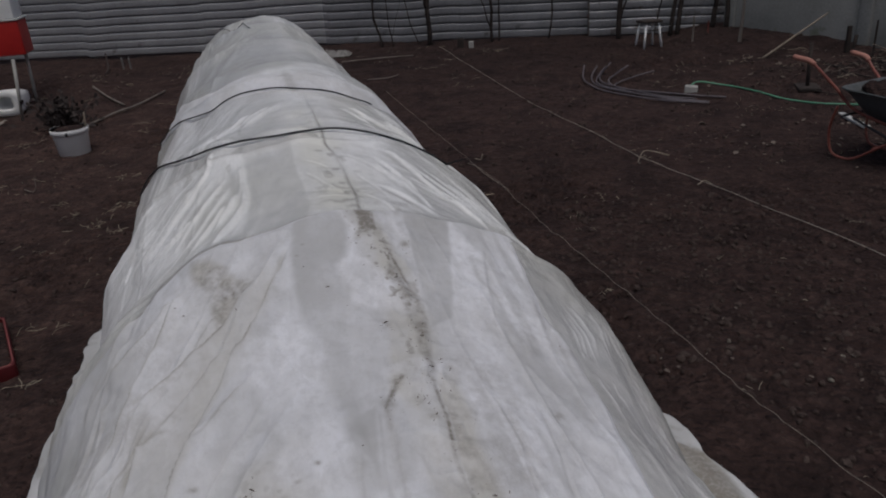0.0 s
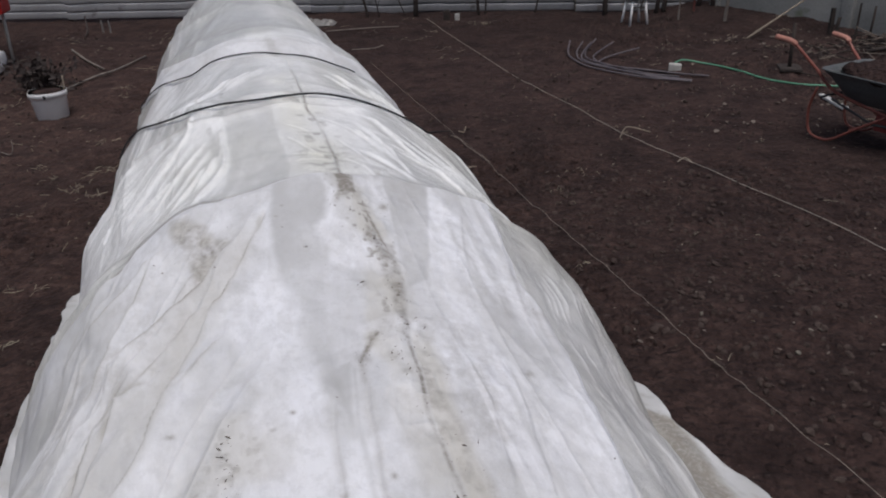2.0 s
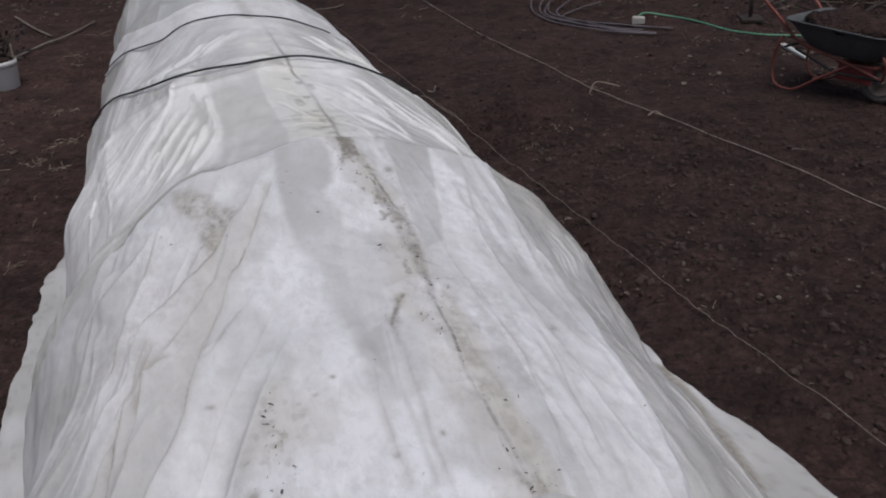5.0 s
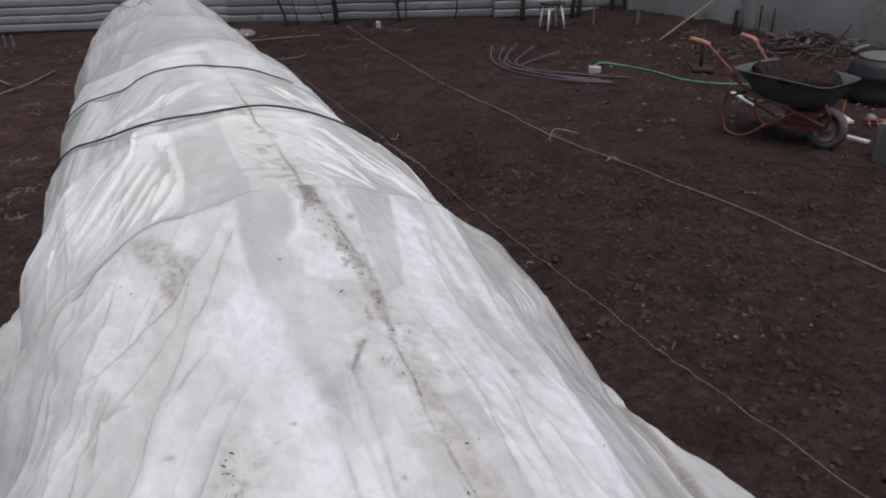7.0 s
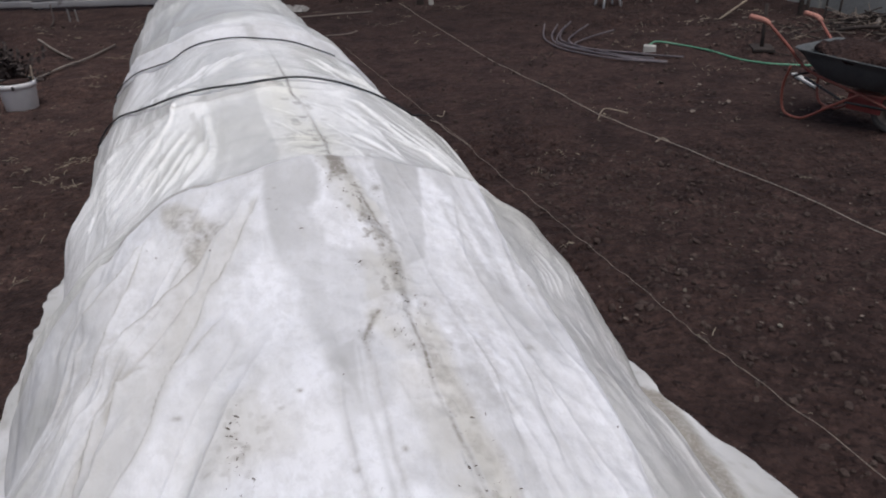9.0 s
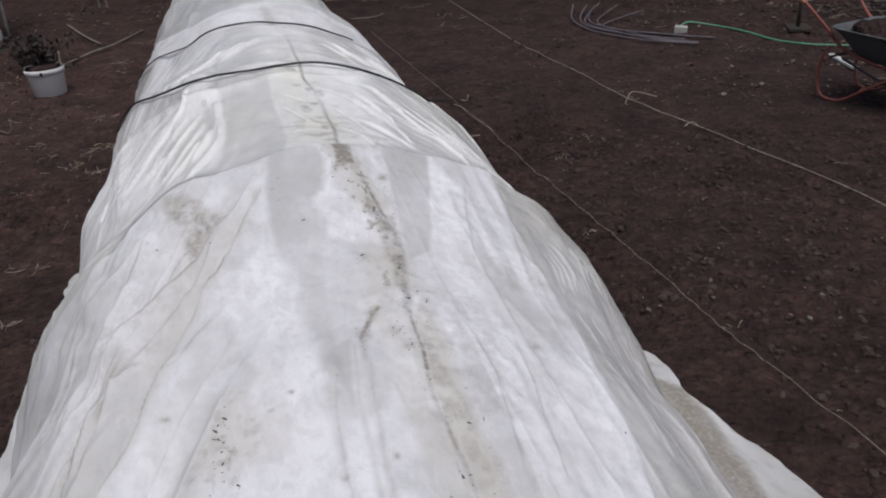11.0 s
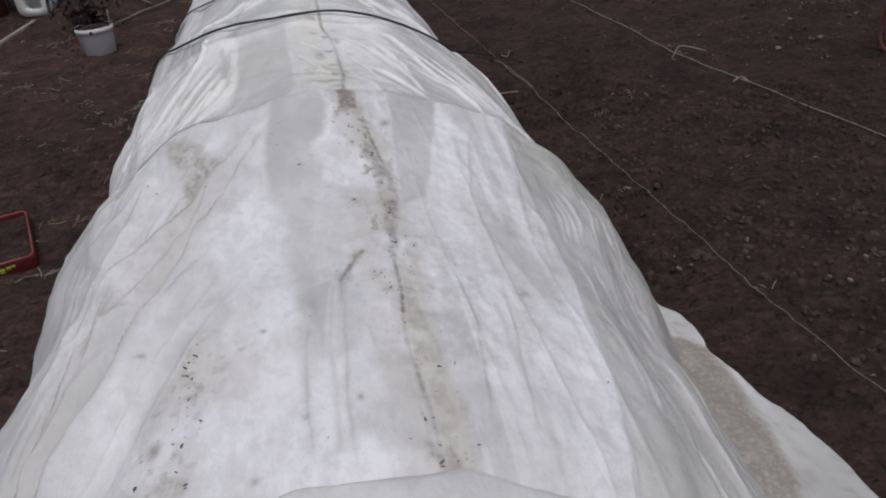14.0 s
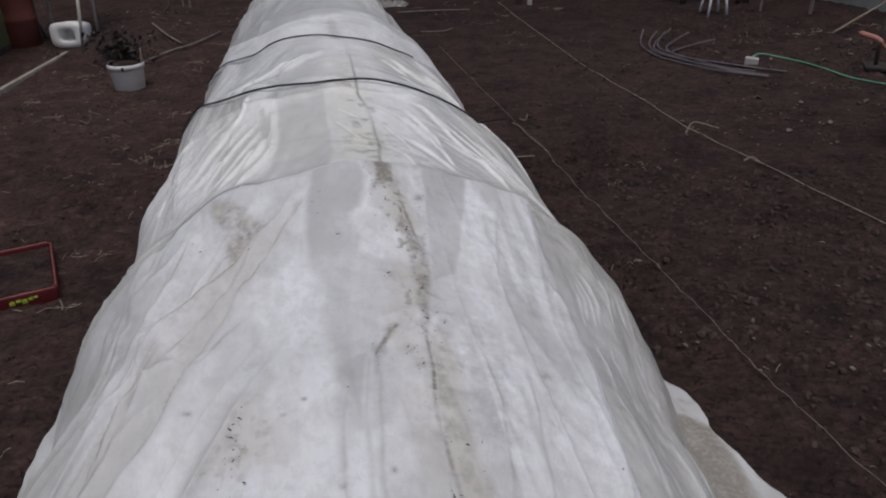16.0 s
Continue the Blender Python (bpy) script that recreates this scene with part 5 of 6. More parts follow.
def stake(name, x, y, high, r, material, label, lean=(0, 0), foot=0.0, square=False, category="stake"):
    z = gz(x, y) - 0.06
    st = base(name, x, y, z, random.Random(int(x * 100)).uniform(0, 90), label=label, category=category)
    pts = [(0, 0, 0), (lean[0] * 0.5 + 0.004, lean[1] * 0.5, high * 0.5), (lean[0], lean[1], high)]
    part("shaft", tube(pts, r, 4 if square else 8, r * 0.85), material, st, smooth=not square)
    if foot:
        part("foot_plate", box(0, 0, 0.075, foot, foot * 0.7, 0.03, 0.006), material, st)
    return st


stake("garden_stake", 3.06, 8.92, 0.62, 0.02, GREYWOOD, "pinkish grey wooden stake in the soil", (0.03, 0), 0, True)
stake("garden_stake", 2.64, 9.35, 0.36, 0.014, GREYWOOD, "short grey wooden stake in the soil", (0.01, 0), 0, True)
stake("garden_stake", 2.86, 9.5, 0.22, 0.013, REDDARK, "short reddish stake in the soil", (0, 0), 0, True)
stake("iron_stand", 2.95, 6.71, 0.46, 0.018, BARK, "thin black upright stand on a flat foot", (0.01, 0.01), 0.26)
for k, (x, y, hh, r) in enumerate([(3.96, 8.22, 0.34, 0.030), (4.13, 8.0, 0.43, 0.014), (4.22, 7.9, 0.41, 0.014), (4.05, 8.30, 0.22, 0.022)]):
    stake("garden_stake", x, y, hh, r, BARK, "dark wooden stake by the concrete wall", (0.01 * k, 0), 0, k < 2)


def long_stick(name, pts, r, material, label, category="stick", r_end=None):
    return tagged(part(name, tube(curve_points(pts, 4), r, 7, r_end if r_end else r * 0.8), material), label, category)


def on_soil(x, y, up):
    return (x, y, gz(x, y) + up)


long_stick("leaning_pole", [on_soil(3.12, 8.31, 0.0), (3.52, 8.50, 0.235), (3.95, 8.76, 0.42)], 0.011, TWIG, "pale wooden pole leaning on the concrete wall", "pole")
long_stick("wooden_pole", [on_soil(-3.88, 7.0, 0.02), on_soil(-3.79, 7.5, 0.03), on_soil(-3.71, 7.80, 0.03), on_soil(-3.645, 8.45, 0.03)], 0.012, GREYWOOD, "grey wooden pole lying on the soil", "pole")
long_stick("wooden_stick", [on_soil(-4.61, 8.67, 0.02), on_soil(-4.25, 8.28, 0.02), on_soil(-3.90, 7.91, 0.02)], 0.014, GREYWOOD, "short grey stick lying on the soil")
for x, y in ((-4.95, 10.22), (-4.83, 10.18)):
    stake("white_peg", x, y, 0.22, 0.014, STEEL, "short pale peg below the metal fence", (0, 0), 0, True, "peg")
long_stick("wooden_stick", [on_soil(-5.20, 10.3, 0.2), on_soil(-5.05, 10.0, 0.06), on_soil(-4.96, 9.7, 0.01)], 0.012, DEADPLANT, "broken grey stick leaning below the fence")
wb = part("marker_block", box(0, 0, 0.045, 0.06, 0.05, 0.105, 0.008), BLOCK)
wb.matrix_world = pose(-0.07, 9.98, gz(-0.07, 9.98) - 0.01, 0, 0, 12)
tagged(wb, "small white block standing by the fence", "block")
gb = part("marker_post", box(0, 0, 0.06, 0.09, 0.06, 0.18, 0.008), BARK)
gb.matrix_world = pose(-0.21, 10.03, gz(-0.21, 10.03) - 0.03, 0, 0, 5)
tagged(gb, "squat dark wooden post end by the fence", "post")


# ---- strings stretched over the beds ----
def string_line(pts, r, label):
    return tagged(part("garden_string", tube(curve_points(pts, 12), r, 6), PALETWINE if r > 0.0025 else TWINE), label, "string")


def sagged(a, b, n, up0, up1, dip):
    out = []
    for i in range(n + 1):
        k = i / n
        x, y = a[0] + (b[0] - a[0]) * k, a[1] + (b[1] - a[1]) * k
        out.append((x, y, max(gz(x, y) + 0.006, up0 + (up1 - up0) * k - dip * math.sin(k * math.pi)) + 0.004 * math.sin(i * 2.1)))
    return out


BED_LINE = [(-0.50, 10.15), (-0.143, 9.02), (0.552, 6.68), (0.885, 5.75), (1.128, 4.955), (1.40, 4.368), (1.80, 3.481), (2.094, 2.642), (2.46, 1.62)]
string_line([p for a, b in zip(BED_LINE, BED_LINE[1:]) for p in sagged(a, b, 4, 0.014, 0.014, 0.0)[:-1]] + [(2.46, 1.62, 0.05)], 0.0026, "pale twine stretched over the dug bed")
SIDE_LINE = [(-0.95, 7.64), (-0.34, 5.859), (0.132, 4.512), (0.36, 3.761), (0.643, 2.961), (0.841, 2.356), (0.991, 1.959), (1.42, 0.80)]
slack = [p for a, b in zip(SIDE_LINE, SIDE_LINE[1:]) for p in sagged(a, b, 12, 0.034, 0.034, 0.0)[:-1]] + [(1.42, 0.80, 0.05)]
string_line([(x + 0.005 * float(vnoise(y * 6, 0, 95)), y, z + 0.007 * float(vnoise(y * 9, 0, 96))) for x, y, z in slack], 0.0014, "thin brown twine beside the tunnel")
for x, y, high in ((-0.51, 10.18, 0.06), (2.47, 1.60, 0.17), (-0.96, 7.68, 0.06), (1.43, 0.78, 0.17)):
    stake("string_peg", x, y, high, 0.011, GREYWOOD, "small wooden peg that holds a twine", (0, 0), 0, True, "peg")
long_stick("forked_twig", [on_soil(1.10, 4.89, 0.01), (1.155, 4.985, 0.045), (1.22, 4.97, 0.045), on_soil(1.32, 4.94, 0.03)], 0.0045, TWIG, "pale bent twig caught on the twine", "twig", 0.005)
long_stick("small_twig", [on_soil(1.35, 4.345, 0.02), on_soil(1.40, 4.37, 0.035), on_soil(1.44, 4.345, 0.01)], 0.005, TWIG, "short pale twig knotted on the twine", "twig", 0.004)
long_stick("forked_twig", [on_soil(-0.01, 5.14, 0.02), on_soil(0.03, 5.11, 0.02), on_soil(0.045, 5.12, 0.06)], 0.004, TWIG, "small pale forked twig beside the tunnel", "twig", 0.004)
long_stick("small_twig", [on_soil(-0.06, 4.28, 0.03), on_soil(0.05, 4.31, 0.03), on_soil(0.11, 4.33, 0.03)], 0.004, TWIG, "short straw-coloured twig beside the tunnel", "twig", 0.004)
tail = [(-0.06, 5.04), (0.0, 4.93), (0.05, 4.78), (0.12, 4.62), (0.2, 4.42)]
long_stick("cord_tail", [on_soil(x, y, 0.016) for x, y in tail], 0.003, TWINE, "brown cord end trailing on the soil", "cord")


# ---- wheelbarrow ----
REDSHEET = coat("dull_red_sheet", (0.20, 0.035, 0.032), (0.30, 0.07, 0.062), 0.6, 8, 60, 0.002)


def wheelbarrow(x, y, turn):
    """Its front points along local x; the origin lies under the wheel."""
    wbw = base("wheelbarrow", x, y, gz(x, y) + 0.004, turn, label="dark steel wheelbarrow with an orange-red tube frame", category="wheelbarrow")
    wbw.scale = (0.86, 0.86, 0.86)
    wheel = part("wheel", tube([(-0.03, -0.06, 0.158), (-0.03, 0.06, 0.158)], 0.022, 12), STEEL, wbw, "steel wheel hub")
    ring = []
    bm = bmesh.new()
    seg, rr = 36, 10
    for i in range(seg):
        a = math.tau * i / seg
        ring.append([bm.verts.new((-0.03 + (0.126 + 0.032 * math.cos(b)) * math.cos(a), 0.032 * math.sin(b), 0.158 + (0.126 + 0.032 * math.cos(b)) * math.sin(a))) for b in [math.tau * j / rr for j in range(rr)]])
    for i in range(seg):
        for j in range(rr):
            bm.faces.new((ring[i][j], ring[(i + 1) % seg][j], ring[(i + 1) % seg][(j + 1) % rr], ring[i][(j + 1) % rr]))
    part("tyre", bm, RUBBER, wheel, "dusty black tyre")
    bm = bmesh.new()
    for sgn in (-1, 1):
        prof = [(0.02, 0.030 * sgn), (0.06, 0.012 * sgn), (0.095, 0.014 * sgn), (0.108, 0.03 * sgn)]
        rings = [[bm.verts.new((-0.03 + r * 0.9 * math.cos(a), yy, 0.158 + r * 0.9 * math.sin(a))) for a in [math.tau * j / 24 for j in range(24)]] for r, yy in prof]
        for a, b in zip(rings, rings[1:]):
            for j in range(24):
                bm.faces.new((a[j], a[(j + 1) % 24], b[(j + 1) % 24], b[j]))
    part("rim", bm, RIM, wheel, "muddy metal rim")
    # tray: a tapered open pan with a rolled lip
    bm = bmesh.new()
    def loop(z, x0, x1, w0, w1, n=8):
        pts = []
        cx = [(x0, -w0), (x1, -w1), (x1, w1), (x0, w0)]
        for i in range(4):
            p, q, o = Vector(cx[i]), Vector(cx[(i + 1) % 4]), Vector(cx[i - 1])
            r = 0.10
            a, b = p + (o - p).normalized() * r, p + (q - p).normalized() * r
            for j in range(n):
                t = j / (n - 1)
                c = a * (1 - t) ** 2 + p * 2 * t * (1 - t) + b * t * t
                pts.append((c.x, c.y, z))
        return pts
    levels = [(0.31, -0.52, -0.08, 0.15, 0.11), (0.33, -0.56, -0.04, 0.18, 0.14), (0.45, -0.65, 0.0, 0.25, 0.21), (0.52, -0.70, 0.035, 0.28, 0.24), (0.53, -0.72, 0.05, 0.295, 0.255), (0.523, -0.725, 0.055, 0.30, 0.26),
              (0.515, -0.715, 0.045, 0.29, 0.25), (0.455, -0.645, -0.005, 0.245, 0.205), (0.335, -0.55, -0.05, 0.175, 0.135), (0.318, -0.51, -0.09, 0.14, 0.10)]
    rings = []
    for z, x0, x1, w0, w1 in levels:
        rings.append([bm.verts.new((px, py, pz - 0.06 * (px + 0.3))) for px, py, pz in loop(z, x0, x1, w0, w1)])
    m = len(rings[0])
    for a, b in zip(rings, rings[1:]):
        for j in range(m):
            bm.faces.new((a[j], a[(j + 1) % m], b[(j + 1) % m], b[j]))
    bm.faces.new(rings[0][::-1])
    bm.faces.new(rings[-1])
    part("tray", bm, TRAY, wbw, "dusty dark grey steel tray")
    heap = lathe([(0.16, 0.42), (0.27, 0.500), (0.25, 0.535), (0.20, 0.556), (0.15, 0.572), (0.10, 0.584), (0.04, 0.590)], 44)
    for v in heap.verts:
        n = noise.noise(v.co * 9) * 0.035 + noise.noise(v.co * 28) * 0.018
        v.co = Vector((-0.34 + v.co.x * 1.28, v.co.y * 1.0, v.co.z + n + 0.01 - 0.06 * v.co.x * 1.42))
    part("soil_load", heap, SOIL, wbw, "brown soil heaped in the tray")
    for sgn in (-1, 1):
        y0, low = 0.22 * sgn, -0.05 if sgn > 0 else 0.0
        rail = curve_points([(0.0, 0.06 * sgn, 0.172), (-0.22, 0.13 * sgn, 0.265), (-0.60, 0.20 * sgn, 0.38), (-0.755, 0.25 * sgn, 0.53), (-0.86, 0.30 * sgn, 0.645 + low), (-0.925, 0.32 * sgn, 0.706 + low)], 6)
        rl = part("handle_rail", tube(rail, 0.0115, 10), ORANGE, wbw, "worn orange-red tube")
        part("grip", tube(curve_points([(-0.915, 0.318 * sgn, 0.698 + low), (-0.96, 0.328 * sgn, 0.722 + low), (-1.08, 0.338 * sgn, 0.738 + low)], 4), 0.020, 10), GRIP, rl, "faded red rubber grip")
        leg = curve_points([(-0.74, 0.225 * sgn, 0.40), (-0.785, y0, 0.22), (-0.75, y0, 0.055), (-0.64, y0, 0.018), (-0.54, y0, 0.045), (-0.36, y0 * 0.9, 0.17), (-0.22, 0.14 * sgn, 0.265)], 6)
        part("leg", tube(leg, 0.0100, 10), ORANGE, wbw, "orange-red tube bent to a loop")
        part("strut", tube([(-0.62, 0.21 * sgn, 0.33), (-0.30, 0.17 * sgn, 0.20), (-0.02, 0.07 * sgn, 0.18)], 0.010, 8), BLACKPLASTIC, wbw)
        part("front_brace", tube([(0.0, 0.065 * sgn, 0.18), (0.02, 0.09 * sgn, 0.28), (0.0, 0.13 * sgn, 0.36)], 0.010, 8), ORANGE, wbw)
    part("cross_bar", tube([(-0.44, -0.2, 0.13), (-0.44, 0.2, 0.13)], 0.010, 8), ORANGE, wbw)
    part("cross_bar", tube([(-0.70, -0.225, 0.33), (-0.70, 0.225, 0.33)], 0.010, 8), BLACKPLASTIC, wbw)
    part("axle_plate", box(-0.20, 0, 0.262, 0.30, 0.20, 0.014, 0.003), ORANGE, wbw)
    for sgn in (-1, 1):
        part("gusset", box(-0.20, 0.085 * sgn, 0.195, 0.26, 0.010, 0.12, 0.003), REDSHEET, wbw, "bent orange-red sheet under the tray")


wheelbarrow(2.82, 4.35, -60)


# ---- heap of soil, branches and firewood by the wall ----
HEAP = coat("dull_brown_twig", (0.08, 0.062, 0.052), (0.22, 0.18, 0.15), 0.9, 9, 100, 0.003)


def brush_heap():
    rng = random.Random(11)
    bm = bmesh.new()
    for i in range(130):
        a, rad = rng.uniform(0, math.tau), abs(rng.gauss(0, 0.30))
        x, y = 4.03 + rad * math.cos(a) * 1.2, 6.93 + rad * math.sin(a)
        z = gz(x, y) + rng.uniform(0.0, 0.05)
        ln, d, tilt = rng.uniform(0.06, 0.24), rng.uniform(0, math.tau), rng.uniform(-0.35, 0.45)
        pts = [(x + ln * k * math.cos(d) + rng.uniform(-0.012, 0.012), y + ln * k * math.sin(d), z + ln * k * tilt + 0.01) for k in (0, 0.4, 1)]
        tube(pts, rng.uniform(0.003, 0.007), 5, bm=bm)
    ob = part("brush_heap", bm, HEAP, None)
    tagged(ob, "heap of dead branches and twigs on a soil mound", "brushwood", kind="stuff")
    bm = bmesh.new()
    for i in range(170):
        a, rad = rng.uniform(0, math.tau), abs(rng.gauss(0, 0.36))
        x, y = 4.03 + rad * math.cos(a) * 1.2, 6.90 + rad * math.sin(a)
        z = gz(x, y) + rng.uniform(0.0, 0.08)
        ln, d, tilt = rng.uniform(0.06, 0.26), rng.uniform(0, math.tau), rng.uniform(-0.3, 0.4)
        tube([(x, y, z), (x + ln * math.cos(d), y + ln * math.sin(d), z + ln * tilt)], rng.uniform(0.003, 0.008), 5, bm=bm)
    tagged(part("dark_brush", bm, BARK, None), "dark broken branches on the soil mound", "brushwood", kind="stuff")


brush_heap()
for k, (x, y, d, ln) in enumerate([(3.62, 6.75, -28, 0.34), (4.35, 6.6, 20, 0.22), (3.80, 7.03, -17, 0.36), (4.0, 6.75, 65, 0.22)]):
    lg = part("firewood", tube([(0, 0, 0), (ln * 0.3, 0.012, 0.010), (ln * 0.65, -0.004, 0.014), (ln, 0.006, 0.0)], 0.022, 9, 0.016), GREYWOOD if k % 2 else BARK)
    lg.matrix_world = pose(x, y, gz(x, y) + 0.035, 0, -8, d)
    tagged(lg, "piece of old firewood on the soil mound", "firewood", group="firewood on the mound")
long_stick("dead_branch", [on_soil(3.62, 6.22, 0.02), (3.80, 6.30, 0.17), (3.99, 6.40, 0.205), (4.08, 6.44, 0.29), (4.15, 6.47, 0.34), (4.23, 6.5, 0.42)], 0.020, BARK, "dark dead branch sticking up from the heap", "branch", 0.008)


def barrel(x, y):
    b = base("black_barrel", x, y, gz(x, y) - 0.01, 20, label="black plastic barrel with a grey lid", category="barrel")
    b.scale = (0.88, 0.88, 0.53)
    part("body", lathe([(0.27, 0), (0.285, 0.02), (0.29, 0.10), (0.305, 0.14), (0.30, 0.2), (0.305, 0.42), (0.315, 0.45), (0.305, 0.48), (0.30, 0.58), (0.27, 0.65), (0.22, 0.68)], 36), BLACKPLASTIC, b)
    part("lid", lathe([(0.225, 0.67), (0.235, 0.68), (0.235, 0.70), (0.21, 0.715), (0.05, 0.72)], 36), GREYLID, b, "dusty grey lid")


barrel(3.88, 5.42)


DARKBLOCK = coat("damp_concrete", (0.13, 0.122, 0.113), (0.22, 0.21, 0.195), 0.9, 5, 60, 0.004)


def open_block(x, y, turn):
    """A pale square planter, open above and filled with soil."""
    b = base("concrete_planter", x, y, gz(x, y) - 0.02, turn, label="pale grey concrete planter box with soil in it", category="planter")
    for sx, sy, lx, ly in ((0, -0.16, 0.36, 0.04), (0, 0.16, 0.36, 0.04), (-0.16, 0, 0.04, 0.28), (0.16, 0, 0.04, 0.28)):
        part("side", box(sx, sy, 0.13, lx, ly, 0.26, 0.006), DARKBLOCK, b)
    part("soil_fill", box(0, 0, 0.12, 0.275, 0.275, 0.2, 0.02), SOIL, b, "dark soil")


open_block(3.17, 3.96, 14)
for k, (x0, y0, x1, y1) in enumerate([(3.03, 4.62, 3.125, 4.39), (3.345, 5.16, 3.29, 4.85), (2.853, 5.83, 2.85, 5.40)]):
    sl = part("wooden_lath", box(0, 0, 0.018, math.hypot(x1 - x0, y1 - y0), 0.045, 0.022, 0.004), WHITEPAINT)
    sl.matrix_world = pose((x0 + x1) / 2, (y0 + y1) / 2, gz((x0 + x1) / 2, (y0 + y1) / 2), 0, 0, math.degrees(math.atan2(y1 - y0, x1 - x0)))
    tagged(sl, "white painted wooden slat lying on the soil", "slat", group="white slats on the soil")


def orange_tool(x, y):
    b = base("orange_rake", x, y, gz(x, y) + 0.01, -25, label="orange-red metal garden tool lying on the soil", category="garden tool")
    part("bar", tube([(0, 0, 0.03), (0.34, 0.02, 0.03)], 0.016, 8), ORANGE, b)
    for i in range(6):
        part("tine", tube([(0.03 + i * 0.055, 0, 0.03), (0.03 + i * 0.055, -0.045, 0.025), (0.035 + i * 0.055, -0.07, 0.0)], 0.006, 6), ORANGE, b)


orange_tool(3.36, 4.82)
cr = bmesh.new()
bmesh.ops.create_icosphere(cr, subdivisions=3, radius=0.04)
for v in cr.verts:
    v.co *= 1 + 0.25 * noise.noise(v.co * 22)
    v.co.z *= 0.8
bagb = part("plastic_bag", cr, CLEARBAG)
bagb.matrix_world = pose(3.47, 4.90, gz(3.47, 4.9) + 0.03)
tagged(bagb, "small crumpled clear plastic bag on the soil", "plastic bag")


# ---- bent pipes and hose ----
def pipe_bundle():
    rng = random.Random(3)
    runs = [[(1.17, 8.14), (1.10, 7.70), (1.12, 7.41), (1.26, 7.13), (1.64, 6.68), (1.97, 6.43)], [(1.31, 8.14), (1.20, 7.78), (1.19, 7.50), (1.30, 7.20), (1.66, 6.76), (2.04, 6.52)],
            [(1.46, 8.19), (1.31, 7.85), (1.26, 7.56), (1.35, 7.28), (1.68, 6.84), (1.95, 6.62)], [(1.60, 7.94), (1.42, 7.70), (1.32, 7.45), (1.42, 7.16), (1.74, 6.86), (2.21, 6.60)],
            [(1.80, 7.60), (1.52, 7.48), (1.36, 7.34), (1.48, 7.08), (1.80, 6.80), (2.12, 6.66)], [(1.38, 8.02), (1.24, 7.66), (1.22, 7.42), (1.38, 7.10), (1.70, 6.72), (2.02, 6.46)]]
    for k, run in enumerate(runs):
        ctrl = [on_soil(x, y, 0.075 if i == 0 else 0.035 if i == 1 else 0.014 + 0.006 * ((k + i) % 3) + rng.uniform(0, 0.004)) for i, (x, y) in enumerate(run)]
        tagged(part("bent_pipe", tube(curve_points(ctrl, 8), 0.0085, 8), PIPE), "grey-violet plastic pipe bent and lying on the soil", "pipe", group="bundle of bent pipes")


pipe_bundle()
hb = part("anchor_block", box(0, 0, 0.035, 0.115, 0.08, 0.07, 0.012, 3), BLOCK)
hb.matrix_world = pose(1.98, 6.90, gz(1.98, 6.90) - 0.008, 0, 4, -15)
tagged(hb, "pale rough concrete block on the soil", "block")
hose_pts = [(2.03, 7.10), (2.12, 7.15), (2.317, 7.11), (2.434, 6.975), (2.545, 6.74), (2.66, 6.44), (2.83, 6.20), (2.98, 6.10), (3.2, 6.0), (3.5, 5.8)]
tagged(part("garden_hose", tube(curve_points([on_soil(x, y, 0.012 + (0.025 if i < 2 else 0)) for i, (x, y) in enumerate(hose_pts)], 8), 0.009, 8), HOSE), "light green garden hose lying on the soil", "hose")


# ---- white-legged stool ----
def stool(x, y, turn):
    st = base("garden_stool", x, y, gz(x, y) - 0.01, turn, label="small stool with white legs and dark seat", category="stool")
    part("seat", box(0, 0, 0.37, 0.32, 0.28, 0.035, 0.012, 3), BARK, st, "dark worn wooden seat")
    for sx in (-1, 1):
        for sy in (-1, 1):
            part("leg", tube([(0.11 * sx, 0.09 * sy, 0.36), (0.16 * sx, 0.13 * sy, 0.0)], 0.019, 8), WHITEPLASTIC, st, "white painted leg")
    part("stretcher", tube([(-0.13, -0.105, 0.25), (0.13, -0.105, 0.25)], 0.009, 6), BARK, st)
    st.scale = (0.76, 0.76, 0.84)


stool(2.10, 9.30, 20)


# ---- bucket with a dead plant ----
def bucket(x, y):
    b = base("white_bucket", x, y, gz(x, y) - 0.015, 25, label="white plastic bucket filled with soil", category="bucket")
    part("body", lathe([(0.132, 0.0), (0.138, 0.006), (0.158, 0.225), (0.160, 0.228), (0.160, 0.215), (0.168, 0.215), (0.169, 0.264), (0.166, 0.267)], 40), WHITEPLASTIC, b)
    part("inner_wall", lathe([(0.166, 0.267), (0.160, 0.262), (0.157, 0.235), (0.150, 0.215)], 40), BARK, b, "soil-stained inside of the bucket")
    bm = lathe([(0.152, 0.215), (0.1575, 0.258), (0.12, 0.268), (0.04, 0.272)], 24)
    part("soil_fill", bm, SOIL, b, "dark soil and dead stems")
    part("lug", box(-0.02, -0.172, 0.235, 0.022, 0.014, 0.035, 0.003), BLACKPLASTIC, b, "dark handle lug")
    hd = [(0.168 * math.cos(a), 0.168 * math.sin(a), 0.262 + 0.012 * math.sin(a * 3)) for a in [math.pi * i / 14 - 0.2 for i in range(15)]]
    part("handle", tube(hd, 0.004, 6), STEEL, b, "thin wire handle")
    b.scale = (0.92, 0.92, 0.86)
    return b


bucket(-3.515, 6.085)
long_stick("stick_in_bucket", [(-3.39, 6.13, gz(-3.515, 6.085) + 0.17), (-3.38, 6.14, gz(-3.515, 6.085) + 0.33)], 0.008, TWIG, "short pale stick standing in the bucket")


